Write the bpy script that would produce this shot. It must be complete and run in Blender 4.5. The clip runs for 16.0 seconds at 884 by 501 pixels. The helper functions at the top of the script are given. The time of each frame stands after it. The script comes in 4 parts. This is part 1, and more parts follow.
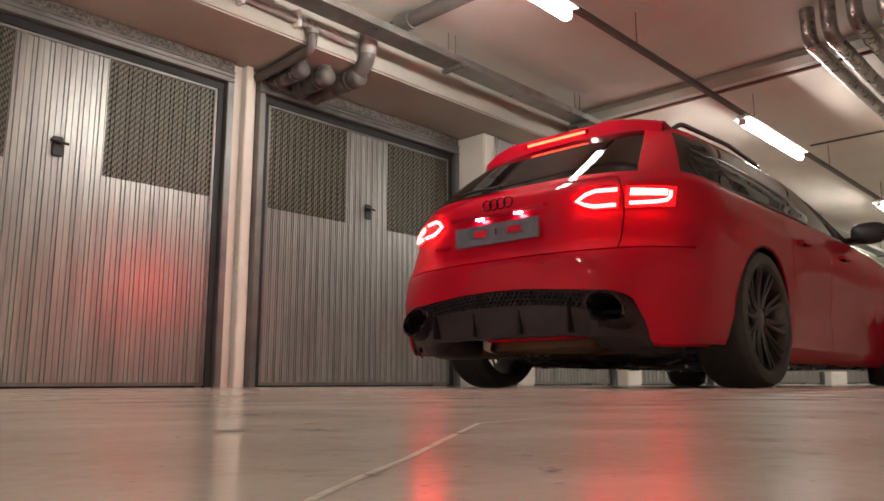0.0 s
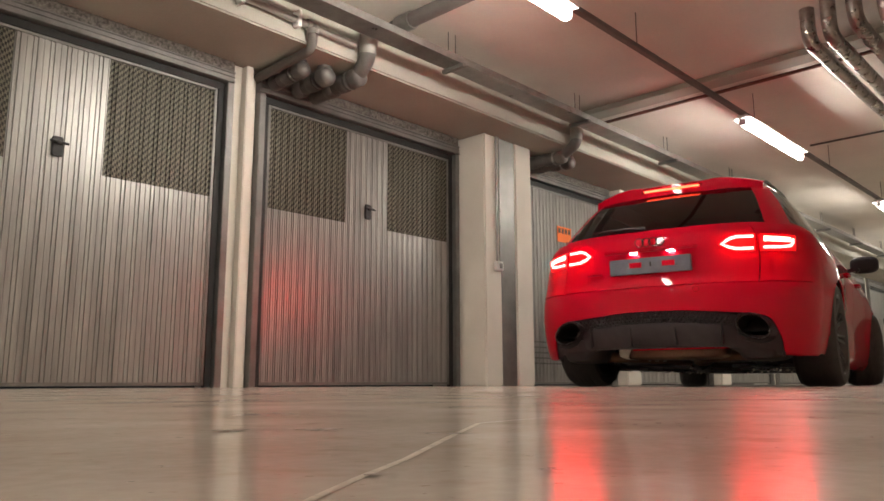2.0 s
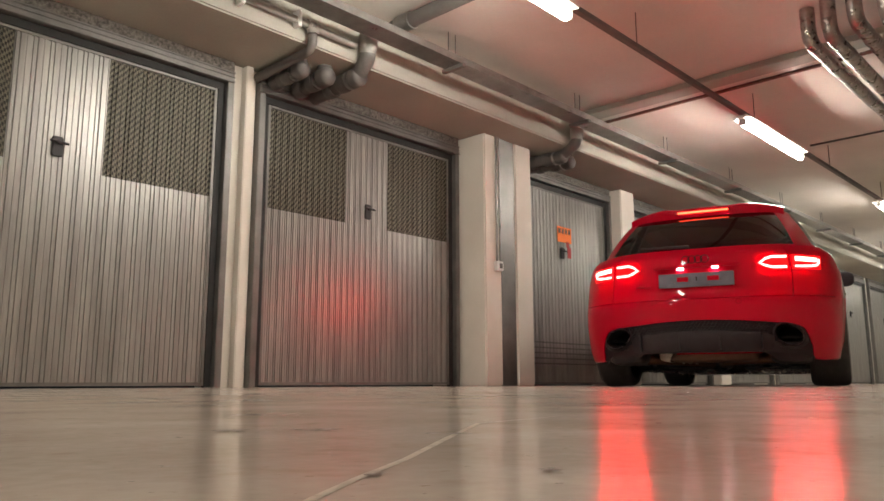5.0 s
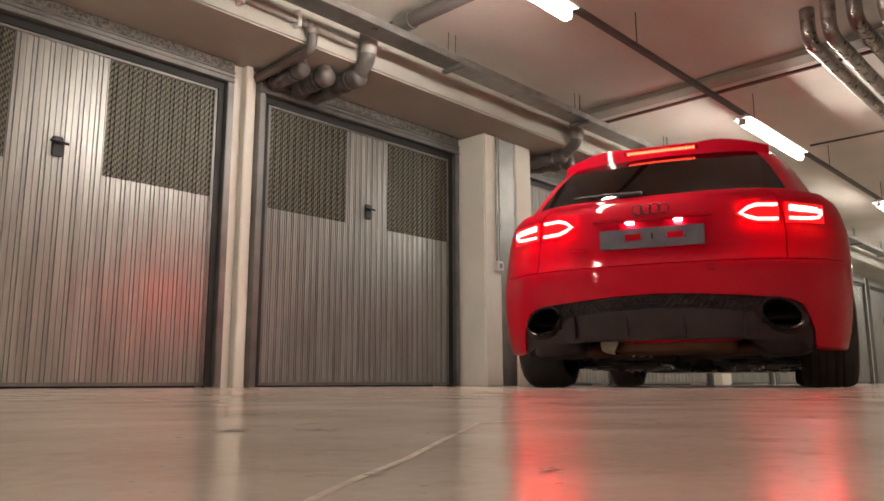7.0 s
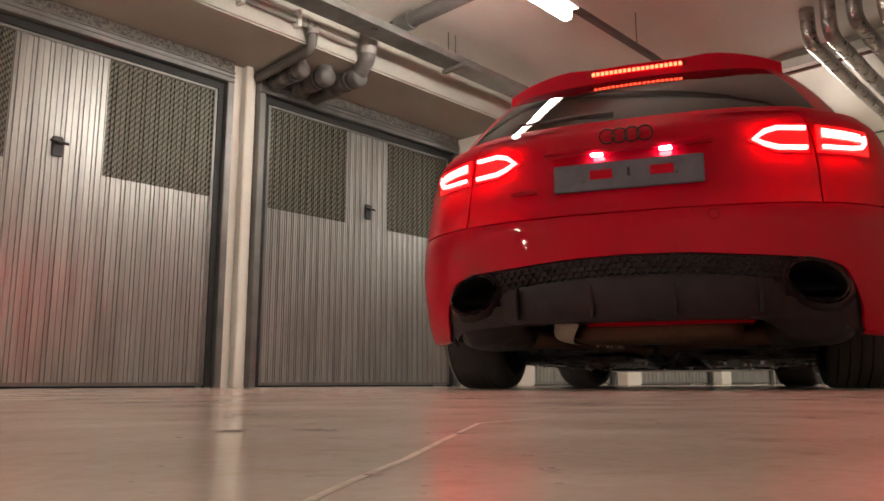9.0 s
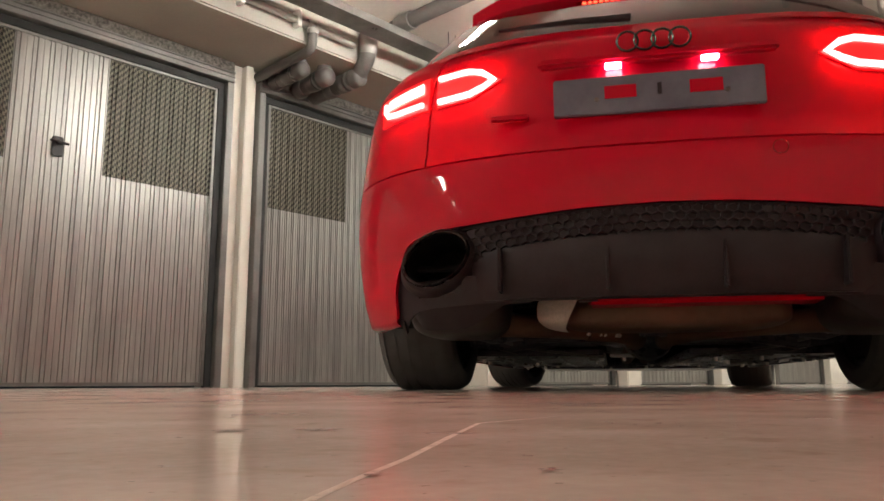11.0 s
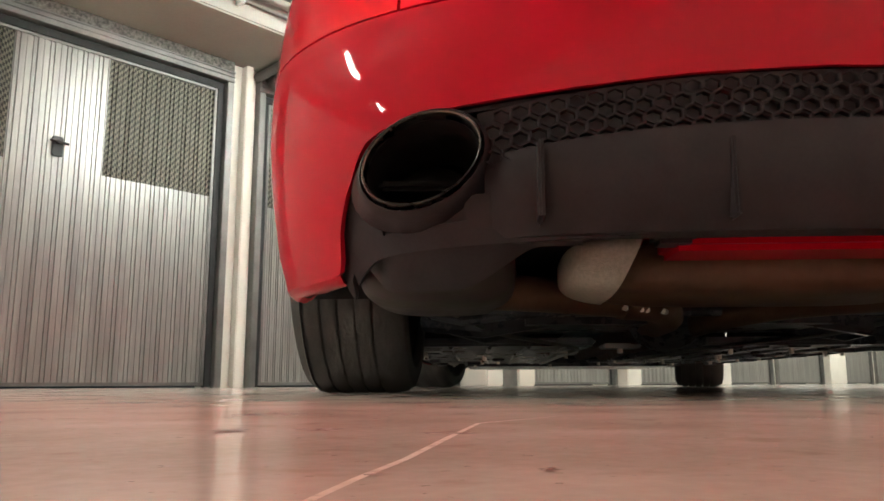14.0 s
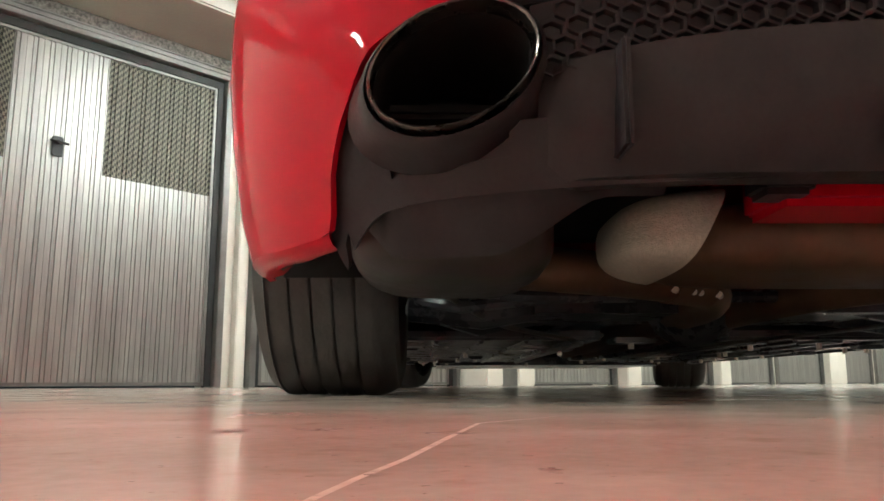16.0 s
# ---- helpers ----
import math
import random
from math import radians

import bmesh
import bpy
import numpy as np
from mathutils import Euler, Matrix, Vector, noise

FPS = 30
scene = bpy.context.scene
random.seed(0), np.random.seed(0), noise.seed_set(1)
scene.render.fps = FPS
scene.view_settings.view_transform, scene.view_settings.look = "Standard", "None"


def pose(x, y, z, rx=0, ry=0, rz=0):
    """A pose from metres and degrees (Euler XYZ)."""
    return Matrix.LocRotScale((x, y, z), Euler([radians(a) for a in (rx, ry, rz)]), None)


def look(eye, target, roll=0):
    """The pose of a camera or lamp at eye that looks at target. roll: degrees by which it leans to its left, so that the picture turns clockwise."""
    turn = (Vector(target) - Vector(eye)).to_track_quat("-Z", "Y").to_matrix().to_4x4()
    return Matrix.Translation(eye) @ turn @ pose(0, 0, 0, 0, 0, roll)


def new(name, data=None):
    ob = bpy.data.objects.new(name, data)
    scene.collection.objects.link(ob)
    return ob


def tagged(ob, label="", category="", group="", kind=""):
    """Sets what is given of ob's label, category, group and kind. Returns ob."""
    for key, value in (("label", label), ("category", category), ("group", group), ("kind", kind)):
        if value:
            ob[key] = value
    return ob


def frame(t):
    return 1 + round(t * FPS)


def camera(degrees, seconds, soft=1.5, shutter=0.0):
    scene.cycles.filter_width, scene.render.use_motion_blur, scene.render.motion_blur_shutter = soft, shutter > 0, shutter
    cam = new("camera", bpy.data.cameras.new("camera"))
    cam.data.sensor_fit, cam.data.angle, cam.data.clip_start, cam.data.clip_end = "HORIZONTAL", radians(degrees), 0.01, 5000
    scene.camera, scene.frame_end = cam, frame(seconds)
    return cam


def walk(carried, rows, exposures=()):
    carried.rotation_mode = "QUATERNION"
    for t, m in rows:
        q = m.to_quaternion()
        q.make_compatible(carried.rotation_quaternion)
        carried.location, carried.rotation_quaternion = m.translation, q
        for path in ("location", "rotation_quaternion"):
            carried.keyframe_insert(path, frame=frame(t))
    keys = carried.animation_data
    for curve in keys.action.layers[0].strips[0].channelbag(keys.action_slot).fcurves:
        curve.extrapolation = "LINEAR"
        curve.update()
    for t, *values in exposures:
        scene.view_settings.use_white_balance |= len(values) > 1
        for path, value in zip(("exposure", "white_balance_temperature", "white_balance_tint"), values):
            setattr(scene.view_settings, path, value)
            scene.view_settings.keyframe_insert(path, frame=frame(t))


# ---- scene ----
cam = camera(60.19, 16.0, soft=1.6, shutter=0.4)
EYE = Vector((0, 0, 0.023))
AZ, TILT = radians(43.288), radians(9.90)
AIM = EYE + Vector((math.cos(AZ) * math.cos(TILT), math.sin(AZ) * math.cos(TILT), math.sin(TILT)))
walk(cam, [(0, look(EYE, AIM, -0.13)), (16.0, look(EYE, AIM, -0.13))],
     exposures=[(0, 0.27, 6250, 9), (1.0, 0.3, 6300, 9), (2.0, 0.27, 6500, 9), (9.0, 0.3, 6500, 10), (11.5, 0.72, 6200, 5), (13.5, 1.0, 5900, 0), (16.0, 1.22, 5650, -3)])

# closed basement: only a trace of grey daylight, the lamps do the rest
world = bpy.data.worlds.new("world")
scene.world = world
world.use_nodes = True
world.node_tree.nodes["Background"].inputs[0].default_value = (0.5, 0.5, 0.5, 1)
world.node_tree.nodes["Background"].inputs[1].default_value = 0.02

TUBE_GLOW = 82.0
LAMP_GLOW = 70.0

# ------------------------------------------------------------ materials


def nodes_of(name):
    m = bpy.data.materials.new(name)
    m.use_nodes = True
    return m, m.node_tree, m.node_tree.nodes["Principled BSDF"]


def mat(name, c1, c2=None, rough=0.5, metal=0.0, scale=6.0, fine=60.0, bump=0.15, stretch=(1, 1, 1), coat=0.0,
        rough_var=0.12, spec=0.5, bump_dist=0.004):
    """Two-scale noise between two colours, with varied roughness and a fine relief."""
    m, t, b = nodes_of(name)
    n, l = t.nodes, t.links
    co = n.new("ShaderNodeTexCoord")
    mp = n.new("ShaderNodeMapping")
    mp.inputs["Scale"].default_value = stretch
    l.new(co.outputs["Object"], mp.inputs[0])
    big, small = n.new("ShaderNodeTexNoise"), n.new("ShaderNodeTexNoise")
    big.inputs["Scale"].default_value, small.inputs["Scale"].default_value = scale, fine
    big.inputs["Detail"].default_value, small.inputs["Detail"].default_value = 5, 3
    for q in (big, small):
        l.new(mp.outputs[0], q.inputs["Vector"])
    add = n.new("ShaderNodeMath")
    add.operation = "MULTIPLY_ADD"
    add.inputs[1].default_value = 0.35
    l.new(small.outputs[0], add.inputs[0])
    l.new(big.outputs[0], add.inputs[2])
    ramp = n.new("ShaderNodeValToRGB")
    ramp.color_ramp.elements[0].position, ramp.color_ramp.elements[1].position = 0.45, 0.9
    ramp.color_ramp.elements[0].color = (*c1, 1)
    ramp.color_ramp.elements[1].color = (*(c2 or [v * 1.25 for v in c1]), 1)
    l.new(add.outputs[0], ramp.inputs[0])
    l.new(ramp.outputs[0], b.inputs["Base Color"])
    mr = n.new("ShaderNodeMapRange")
    mr.inputs["From Min"].default_value, mr.inputs["From Max"].default_value = 0.3, 0.9
    mr.inputs["To Min"].default_value, mr.inputs["To Max"].default_value = max(0.02, rough - rough_var), rough + rough_var
    l.new(add.outputs[0], mr.inputs[0])
    l.new(mr.outputs[0], b.inputs["Roughness"])
    b.inputs["Metallic"].default_value = metal
    b.inputs["Specular IOR Level"].default_value = spec
    b.inputs["Coat Weight"].default_value = coat
    b.inputs["Coat Roughness"].default_value = 0.03
    if bump:
        bp = n.new("ShaderNodeBump")
        bp.inputs["Strength"].default_value, bp.inputs["Distance"].default_value = bump, bump_dist
        l.new(small.outputs[0], bp.inputs["Height"])
        l.new(bp.outputs[0], b.inputs["Normal"])
    return m


def glow(name, color, strength):
    m, t, b = nodes_of(name)
    b.inputs["Base Color"].default_value = (*color, 1)
    b.inputs["Emission Color"].default_value = (*color, 1)
    b.inputs["Emission Strength"].default_value = strength
    b.inputs["Roughness"].default_value = 0.3
    return m


def tinted_glass(name, tint, rough=0.02):
    m, t, b = nodes_of(name)
    n, l = t.nodes, t.links
    clear, gloss, mix, fr = (n.new("ShaderNodeBsdfTransparent"), n.new("ShaderNodeBsdfGlossy"),
                             n.new("ShaderNodeMixShader"), n.new("ShaderNodeFresnel"))
    clear.inputs[0].default_value = (*tint, 1)
    gloss.inputs["Roughness"].default_value = rough
    fr.inputs["IOR"].default_value = 1.6
    l.new(fr.outputs[0], mix.inputs[0])
    l.new(clear.outputs[0], mix.inputs[1])
    l.new(gloss.outputs[0], mix.inputs[2])
    l.new(mix.outputs[0], n["Material Output"].inputs[0])
    return m


def perforated(name):
    """Punched galvanised sheet: rows of small holes over dim steel."""
    m, t, b = nodes_of(name)
    n, l = t.nodes, t.links
    co, sep = n.new("ShaderNodeTexCoord"), n.new("ShaderNodeSeparateXYZ")
    l.new(co.outputs["Object"], sep.inputs[0])
    wav = []
    for axis, pitch in (("X", 0.0255), ("Z", 0.043)):
        mu, si = n.new("ShaderNodeMath"), n.new("ShaderNodeMath")
        mu.operation, si.operation = "MULTIPLY", "SINE"
        mu.inputs[1].default_value = 2 * math.pi / pitch
        if axis == "Z":
            sl = n.new("ShaderNodeMath")
            sl.operation = "MULTIPLY_ADD"
            sl.inputs[1].default_value = 0.55
            l.new(sep.outputs["X"], sl.inputs[0])
            l.new(sep.outputs["Z"], sl.inputs[2])
            l.new(sl.outputs[0], mu.inputs[0])
        else:
            l.new(sep.outputs[axis], mu.inputs[0])
        l.new(mu.outputs[0], si.inputs[0])
        wav.append(si)
    pr, gt = n.new("ShaderNodeMath"), n.new("ShaderNodeMath")
    pr.operation, gt.operation = "MULTIPLY", "GREATER_THAN"
    l.new(wav[0].outputs[0], pr.inputs[0])
    l.new(wav[1].outputs[0], pr.inputs[1])
    gt.inputs[1].default_value = 0.05
    l.new(pr.outputs[0], gt.inputs[0])
    ns = n.new("ShaderNodeTexNoise")
    ns.inputs["Scale"].default_value = 5
    l.new(co.outputs["Object"], ns.inputs["Vector"])
    rp = n.new("ShaderNodeValToRGB")
    rp.color_ramp.elements[0].color, rp.color_ramp.elements[1].color = (0.12, 0.111, 0.083, 1), (0.19, 0.175, 0.133, 1)
    l.new(ns.outputs[0], rp.inputs[0])
    mx = n.new("ShaderNodeMix")
    mx.data_type = "RGBA"
    mx.inputs["B"].default_value = (0.02, 0.019, 0.015, 1)
    l.new(gt.outputs[0], mx.inputs["Factor"])
    l.new(rp.outputs[0], mx.inputs["A"])
    l.new(mx.outputs["Result"], b.inputs["Base Color"])
    b.inputs["Roughness"].default_value, b.inputs["Metallic"].default_value = 0.55, 0.35
    return m




def floor_paint():
    """Glossy beige floor paint with soft smudges, dull patches and specks of dirt."""
    m = mat("painted_concrete", (0.59, 0.505, 0.43), (0.73, 0.64, 0.56), rough=0.16, scale=7, fine=130, bump=0.05, rough_var=0.035, spec=0.36, bump_dist=0.0012)
    t = m.node_tree
    n, l = t.nodes, t.links
    b = n["Principled BSDF"]
    ramp = b.inputs["Base Color"].links[0].from_socket
    co = n.new("ShaderNodeTexCoord")
    last = ramp
    for scale, lo, hi, dark in ((3.2, 0.56, 0.72, 0.80), (26.0, 0.60, 0.72, 0.84), (120.0, 0.68, 0.74, 0.6)):
        ns, mr, mx = n.new("ShaderNodeTexNoise"), n.new("ShaderNodeMapRange"), n.new("ShaderNodeMix")
        ns.inputs["Scale"].default_value, ns.inputs["Detail"].default_value = scale, 4
        l.new(co.outputs["Object"], ns.inputs["Vector"])
        mr.inputs["From Min"].default_value, mr.inputs["From Max"].default_value = lo, hi
        l.new(ns.outputs[0], mr.inputs[0])
        mx.data_type, mx.blend_type = "RGBA", "MULTIPLY"
        mx.inputs["B"].default_value = (dark, dark * 0.96, dark * 0.92, 1)
        l.new(mr.outputs[0], mx.inputs["Factor"])
        l.new(last, mx.inputs["A"])
        last = mx.outputs["Result"]
    l.new(last, b.inputs["Base Color"])
    return m


M_FLOOR = floor_paint()
M_WALL = mat("white_paint", (0.70, 0.66, 0.59), (0.80, 0.76, 0.69), rough=0.75, scale=2.5, fine=70, bump=0.25)
M_CEIL = mat("ceiling_paint", (0.62, 0.57, 0.52), (0.72, 0.67, 0.61), rough=0.85, scale=1.3, fine=45, bump=0.2)
M_BULK = mat("bulkhead_paint", (0.355, 0.342, 0.30), (0.435, 0.42, 0.37), rough=0.85, scale=1.7, fine=50, bump=0.25)
M_STEEL = mat("galvanised_sheet", (0.29, 0.285, 0.27), (0.44, 0.432, 0.41), rough=0.36, metal=0.62, scale=3.5, fine=24,
              bump=0.08, stretch=(4, 4, 0.35), rough_var=0.05)
M_FRAME = mat("galvanised_frame", (0.17, 0.166, 0.16), (0.27, 0.262, 0.25), rough=0.42, metal=0.7, scale=5, fine=60, bump=0.05)
M_MORTAR = mat("rough_mortar", (0.05, 0.046, 0.04), (0.26, 0.24, 0.215), rough=0.9, scale=55, fine=170, bump=0.9, bump_dist=0.012)
M_PERF = perforated("punched_sheet")
M_SEAL = mat("black_seal", (0.012, 0.012, 0.012), rough=0.6, bump=0.1)
M_HANDLE = mat("black_plastic", (0.015, 0.015, 0.016), rough=0.4, bump=0.05)
M_PVC = mat("grey_pvc", (0.085, 0.077, 0.072), (0.13, 0.118, 0.11), rough=0.42, scale=8, bump=0.04)
M_PVC_PALE = mat("pale_grey_pvc", (0.20, 0.185, 0.17), (0.28, 0.26, 0.24), rough=0.45, scale=9, bump=0.04)
M_FOIL = mat("pipe_foil", (0.24, 0.215, 0.20), (0.42, 0.385, 0.36), rough=0.28, metal=0.9, scale=14, fine=50, bump=0.5, bump_dist=0.01)
M_RUSTPIPE = mat("brown_pipe", (0.16, 0.075, 0.06), (0.22, 0.11, 0.085), rough=0.5, bump=0.05)
M_ZINC = mat("zinc_tray", (0.26, 0.255, 0.245), (0.40, 0.39, 0.375), rough=0.33, metal=0.85, scale=9, bump=0.05)
M_DARKPIPE = mat("dark_conduit", (0.10, 0.09, 0.085), (0.15, 0.14, 0.13), rough=0.55, bump=0.05)
M_TUBE = glow("lit_tube", (1.0, 0.94, 0.835), TUBE_GLOW)
M_BATTEN = mat("white_enamel", (0.70, 0.70, 0.68), rough=0.4, bump=0.02)
M_ORANGE = mat("orange_card", (0.85, 0.16, 0.02), (0.9, 0.22, 0.03), rough=0.6, bump=0.02)
M_REDTAG = mat("red_tag", (0.30, 0.01, 0.012), rough=0.5, bump=0.02)
M_INK = mat("dark_ink", (0.03, 0.02, 0.015), rough=0.7, bump=0.0)


def stain(name, c1, c2, lo, hi, scale=160.0, **more):
    """Dried dirt that thins out unevenly over the floor paint."""
    m = mat(name, c1, c2, scale=90, fine=400, bump=0.0, **more)
    n, l = m.node_tree.nodes, m.node_tree.links
    co, ns, mr = n.new("ShaderNodeTexCoord"), n.new("ShaderNodeTexNoise"), n.new("ShaderNodeMapRange")
    ns.inputs["Scale"].default_value, ns.inputs["Detail"].default_value = scale, 5
    l.new(co.outputs["Object"], ns.inputs["Vector"])
    mr.inputs["From Min"].default_value, mr.inputs["From Max"].default_value = lo, hi
    mr.inputs["To Max"].default_value = 0.9
    l.new(ns.outputs[0], mr.inputs[0])
    l.new(mr.outputs[0], n["Principled BSDF"].inputs["Alpha"])
    return m


M_STAIN = stain("floor_stain", (0.13, 0.085, 0.06), (0.24, 0.17, 0.125), 0.34, 0.56, rough=0.4)
M_CRACK = stain("filled_crack", (0.56, 0.49, 0.42), (0.72, 0.64, 0.565), 0.12, 0.46, scale=110.0, rough=0.75, spec=0.1)

# ------------------------------------------------------------ mesh helpers


def part(name, bm, material, parent=None, label="", smooth=False, angle=35):
    me = bpy.data.meshes.new(name)
    bmesh.ops.recalc_face_normals(bm, faces=bm.faces)
    for f in bm.faces:
        f.smooth = smooth
    if smooth:
        for e in bm.edges:
            if len(e.link_faces) == 2 and e.calc_face_angle(0) > radians(angle):
                e.smooth = False
    bm.to_mesh(me)
    bm.free()
    me.materials.append(material)
    ob = new(name, me)
    ob.parent = parent
    if label:
        ob["label"] = label
    return ob


def box(bm, x0, x1, y0, y1, z0, z1, bevel=0.0, m=None):
    r = bmesh.ops.create_cube(bm, size=1.0)
    vs = r["verts"]
    for v in vs:
        v.co = Vector(((x0 + x1) / 2 + v.co.x * (x1 - x0), (y0 + y1) / 2 + v.co.y * (y1 - y0), (z0 + z1) / 2 + v.co.z * (z1 - z0)))
        if m:
            v.co = m @ v.co
    if bevel:
        es = list({e for v in vs for e in v.link_edges})
        bmesh.ops.bevel(bm, geom=es, offset=bevel, segments=2, affect="EDGES")
    return bm


def cuboid(*a, **k):
    return box(bmesh.new(), *a, **k)


def sweep(bm, pts, radius, seg=12, cap=True, flat=1.0):
    """A round bar along a polyline; radius may be one number or one a point."""
    pts = [Vector(p) for p in pts]
    rad = radius if isinstance(radius, (list, tuple)) else [radius] * len(pts)
    rings, up = [], None
    for i, p in enumerate(pts):
        d = (pts[min(i + 1, len(pts) - 1)] - pts[max(i - 1, 0)]).normalized()
        if up is None:
            up = Vector((0, 0, 1)) if abs(d.z) < 0.9 else Vector((1, 0, 0))
        a = d.cross(up).normalized()
        up = a.cross(d).normalized()
        rings.append([bm.verts.new(p + (a * math.cos(q) + up * math.sin(q) * flat) * rad[i])
                      for q in [2 * math.pi * k / seg for k in range(seg)]])
    for r0, r1 in zip(rings, rings[1:]):
        for k in range(seg):
            bm.faces.new((r0[k], r0[(k + 1) % seg], r1[(k + 1) % seg], r1[k]))
    if cap:
        bm.faces.new(rings[0][::-1])
        bm.faces.new(rings[-1])
    return bm


def bar(pts, radius, **k):
    return sweep(bmesh.new(), pts, radius, **k)


def rounded(pts, r=0.08, n=5):
    """A polyline with its corners turned into arcs."""
    pts = [Vector(p) for p in pts]
    out = [pts[0]]
    for a, b, c in zip(pts, pts[1:], pts[2:]):
        p, q = b + (a - b).normalized() * r, b + (c - b).normalized() * r
        for i in range(n + 1):
            t = i / n
            out.append(p * (1 - t) ** 2 + b * 2 * t * (1 - t) + q * t * t)
    return out + [pts[-1]]


def lathe(profile, axis="y", seg=48):
    """profile: (radius, offset along the axis) pairs."""
    bm = bmesh.new()
    rings = []
    for r, o in profile:
        ring = []
        for k in range(seg):
            a = 2 * math.pi * k / seg
            c, s = r * math.cos(a), r * math.sin(a)
            ring.append(bm.verts.new({"y": (c, o, s), "x": (o, c, s), "z": (c, s, o)}[axis]))
        rings.append(ring)
    for r0, r1 in zip(rings, rings[1:]):
        for k in range(seg):
            bm.faces.new((r0[k], r0[(k + 1) % seg], r1[(k + 1) % seg], r1[k]))
    return bm


def thing(name, label, category, group="", at=None):
    ob = new(name)
    ob.empty_display_size = 0.1
    if at is not None:
        ob.location = at
    return tagged(ob, label, category, group)


def structure(name, bm, material, label, category, smooth=False):
    return tagged(part(name, bm, material, smooth=smooth), label, category, kind="structure")


# ------------------------------------------------------------ the garage
WALL_Y, SOFFIT, BEAM_Y, CEIL = 4.734, 2.34, 4.075, 2.72
XA, XB, RIGHT_Y = -13.0, 26.0, -2.6

bm = bmesh.new()
bmesh.ops.create_grid(bm, x_segments=60, y_segments=20, size=0.5)
for v in bm.verts:
    v.co = Vector(((XA + XB) / 2 + v.co.x * (XB - XA), (RIGHT_Y + WALL_Y + 0.3) / 2 + v.co.y * (WALL_Y + 0.3 - RIGHT_Y), 0))
structure("floor", bm, M_FLOOR, "glossy beige painted concrete floor with scuffs", "floor")
structure("ceiling", cuboid(XA, XB, RIGHT_Y, WALL_Y + 0.3, CEIL, CEIL + 0.2), M_CEIL, "off-white painted concrete ceiling slab", "ceiling")
structure("wall_far", cuboid(XB, XB + 0.2, RIGHT_Y, WALL_Y + 0.3, 0, CEIL), M_WALL, "plain white painted end wall", "wall")
structure("wall_behind", cuboid(XA - 0.2, XA, RIGHT_Y, WALL_Y + 0.3, 0, CEIL), M_WALL, "plain white painted end wall", "wall")
structure("wall_right", cuboid(XA, XB, RIGHT_Y - 0.2, RIGHT_Y, 0, CEIL), M_WALL, "plain white painted side wall of the aisle", "wall")
structure("bulkhead", cuboid(XA, XB, BEAM_Y, WALL_Y + 0.3, SOFFIT, CEIL - 0.004, bevel=0.012), M_BULK,
          "painted concrete bulkhead over the garage doors", "bulkhead")
structure("trim_1", cuboid(6.30, 6.50, RIGHT_Y + 0.002, BEAM_Y - 0.003, 2.665, CEIL - 0.003, bevel=0.006), M_BULK,
          "flat painted duct crossing under the ceiling", "duct")
structure("trim_2", cuboid(6.503, 6.60, RIGHT_Y + 0.002, BEAM_Y - 0.003, 2.682, CEIL - 0.003, bevel=0.006), M_CEIL,
          "pale strip beside the duct under the ceiling", "duct")

DOORS = [(0.53, 2.73), (3.06, 5.16), (6.0, 7.90), (8.42, 10.50), (10.96, 12.80), (13.10, 15.30), (16.40, 18.60), (19.0, 21.2)]
DOOR_TOP = 2.115
# wall pieces between and above the openings
edges = [XA] + [v for d in DOORS for v in (d[0] - 0.06, d[1] + 0.06)] + [XB]
for i in range(0, len(edges), 2):
    structure("wall_left_%d" % (i // 2 + 1), cuboid(edges[i], edges[i + 1], WALL_Y + 0.01, WALL_Y + 0.3, 0, SOFFIT - 0.002), M_WALL,
              "white painted wall pier between garage doors", "wall")
for i, (a, b) in enumerate(DOORS):
    structure("lintel_%d" % (i + 1), cuboid(a - 0.058, b + 0.058, WALL_Y - 0.035, WALL_Y + 0.3, DOOR_TOP + 0.138, SOFFIT - 0.003), M_MORTAR,
              "rough grey mortar lintel over a garage door", "lintel")


def ribbed(bm, x0, x1, z0, z1, y, pitch=0.1, deep=0.009, front=-1, span=None):
    """A sheet with narrow pressed grooves and a faint swage between them; span is the sheet whose grooves it carries on."""
    cut0, cut1 = x0, x1
    x0, x1 = span or (x0, x1)
    prof, x = [], x0
    n = max(1, round((x1 - x0) / pitch))
    p = (x1 - x0) / n
    for k in range(n):
        a = x0 + k * p
        prof += [(a, 0), (a + 0.27 * p, 0), (a + 0.29 * p, 0.004), (a + 0.31 * p, 0), (a + 0.56 * p, 0), (a + 0.585 * p, deep),
                 (a + 0.67 * p, deep), (a + 0.695 * p, 0.002), (a + 0.84 * p, 0.002), (a + 0.865 * p, deep), (a + 0.93 * p, deep), (a + 0.955 * p, 0)]
    prof.append((x1, 0))
    if span:
        px_, py_ = [q[0] for q in prof], [q[1] for q in prof]
        ends = [(c, float(np.interp(c, px_, py_))) for c in (cut0, cut1)]
        prof = [ends[0]] + [q for q in prof if cut0 + 1e-4 < q[0] < cut1 - 1e-4] + [ends[1]]
    lo = [bm.verts.new((px, y - front * py, z0)) for px, py in prof]
    hi = [bm.verts.new((px, y - front * py, z1)) for px, py in prof]
    for k in range(len(prof) - 1):
        bm.faces.new((lo[k], lo[k + 1], hi[k + 1], hi[k]))
    return bm


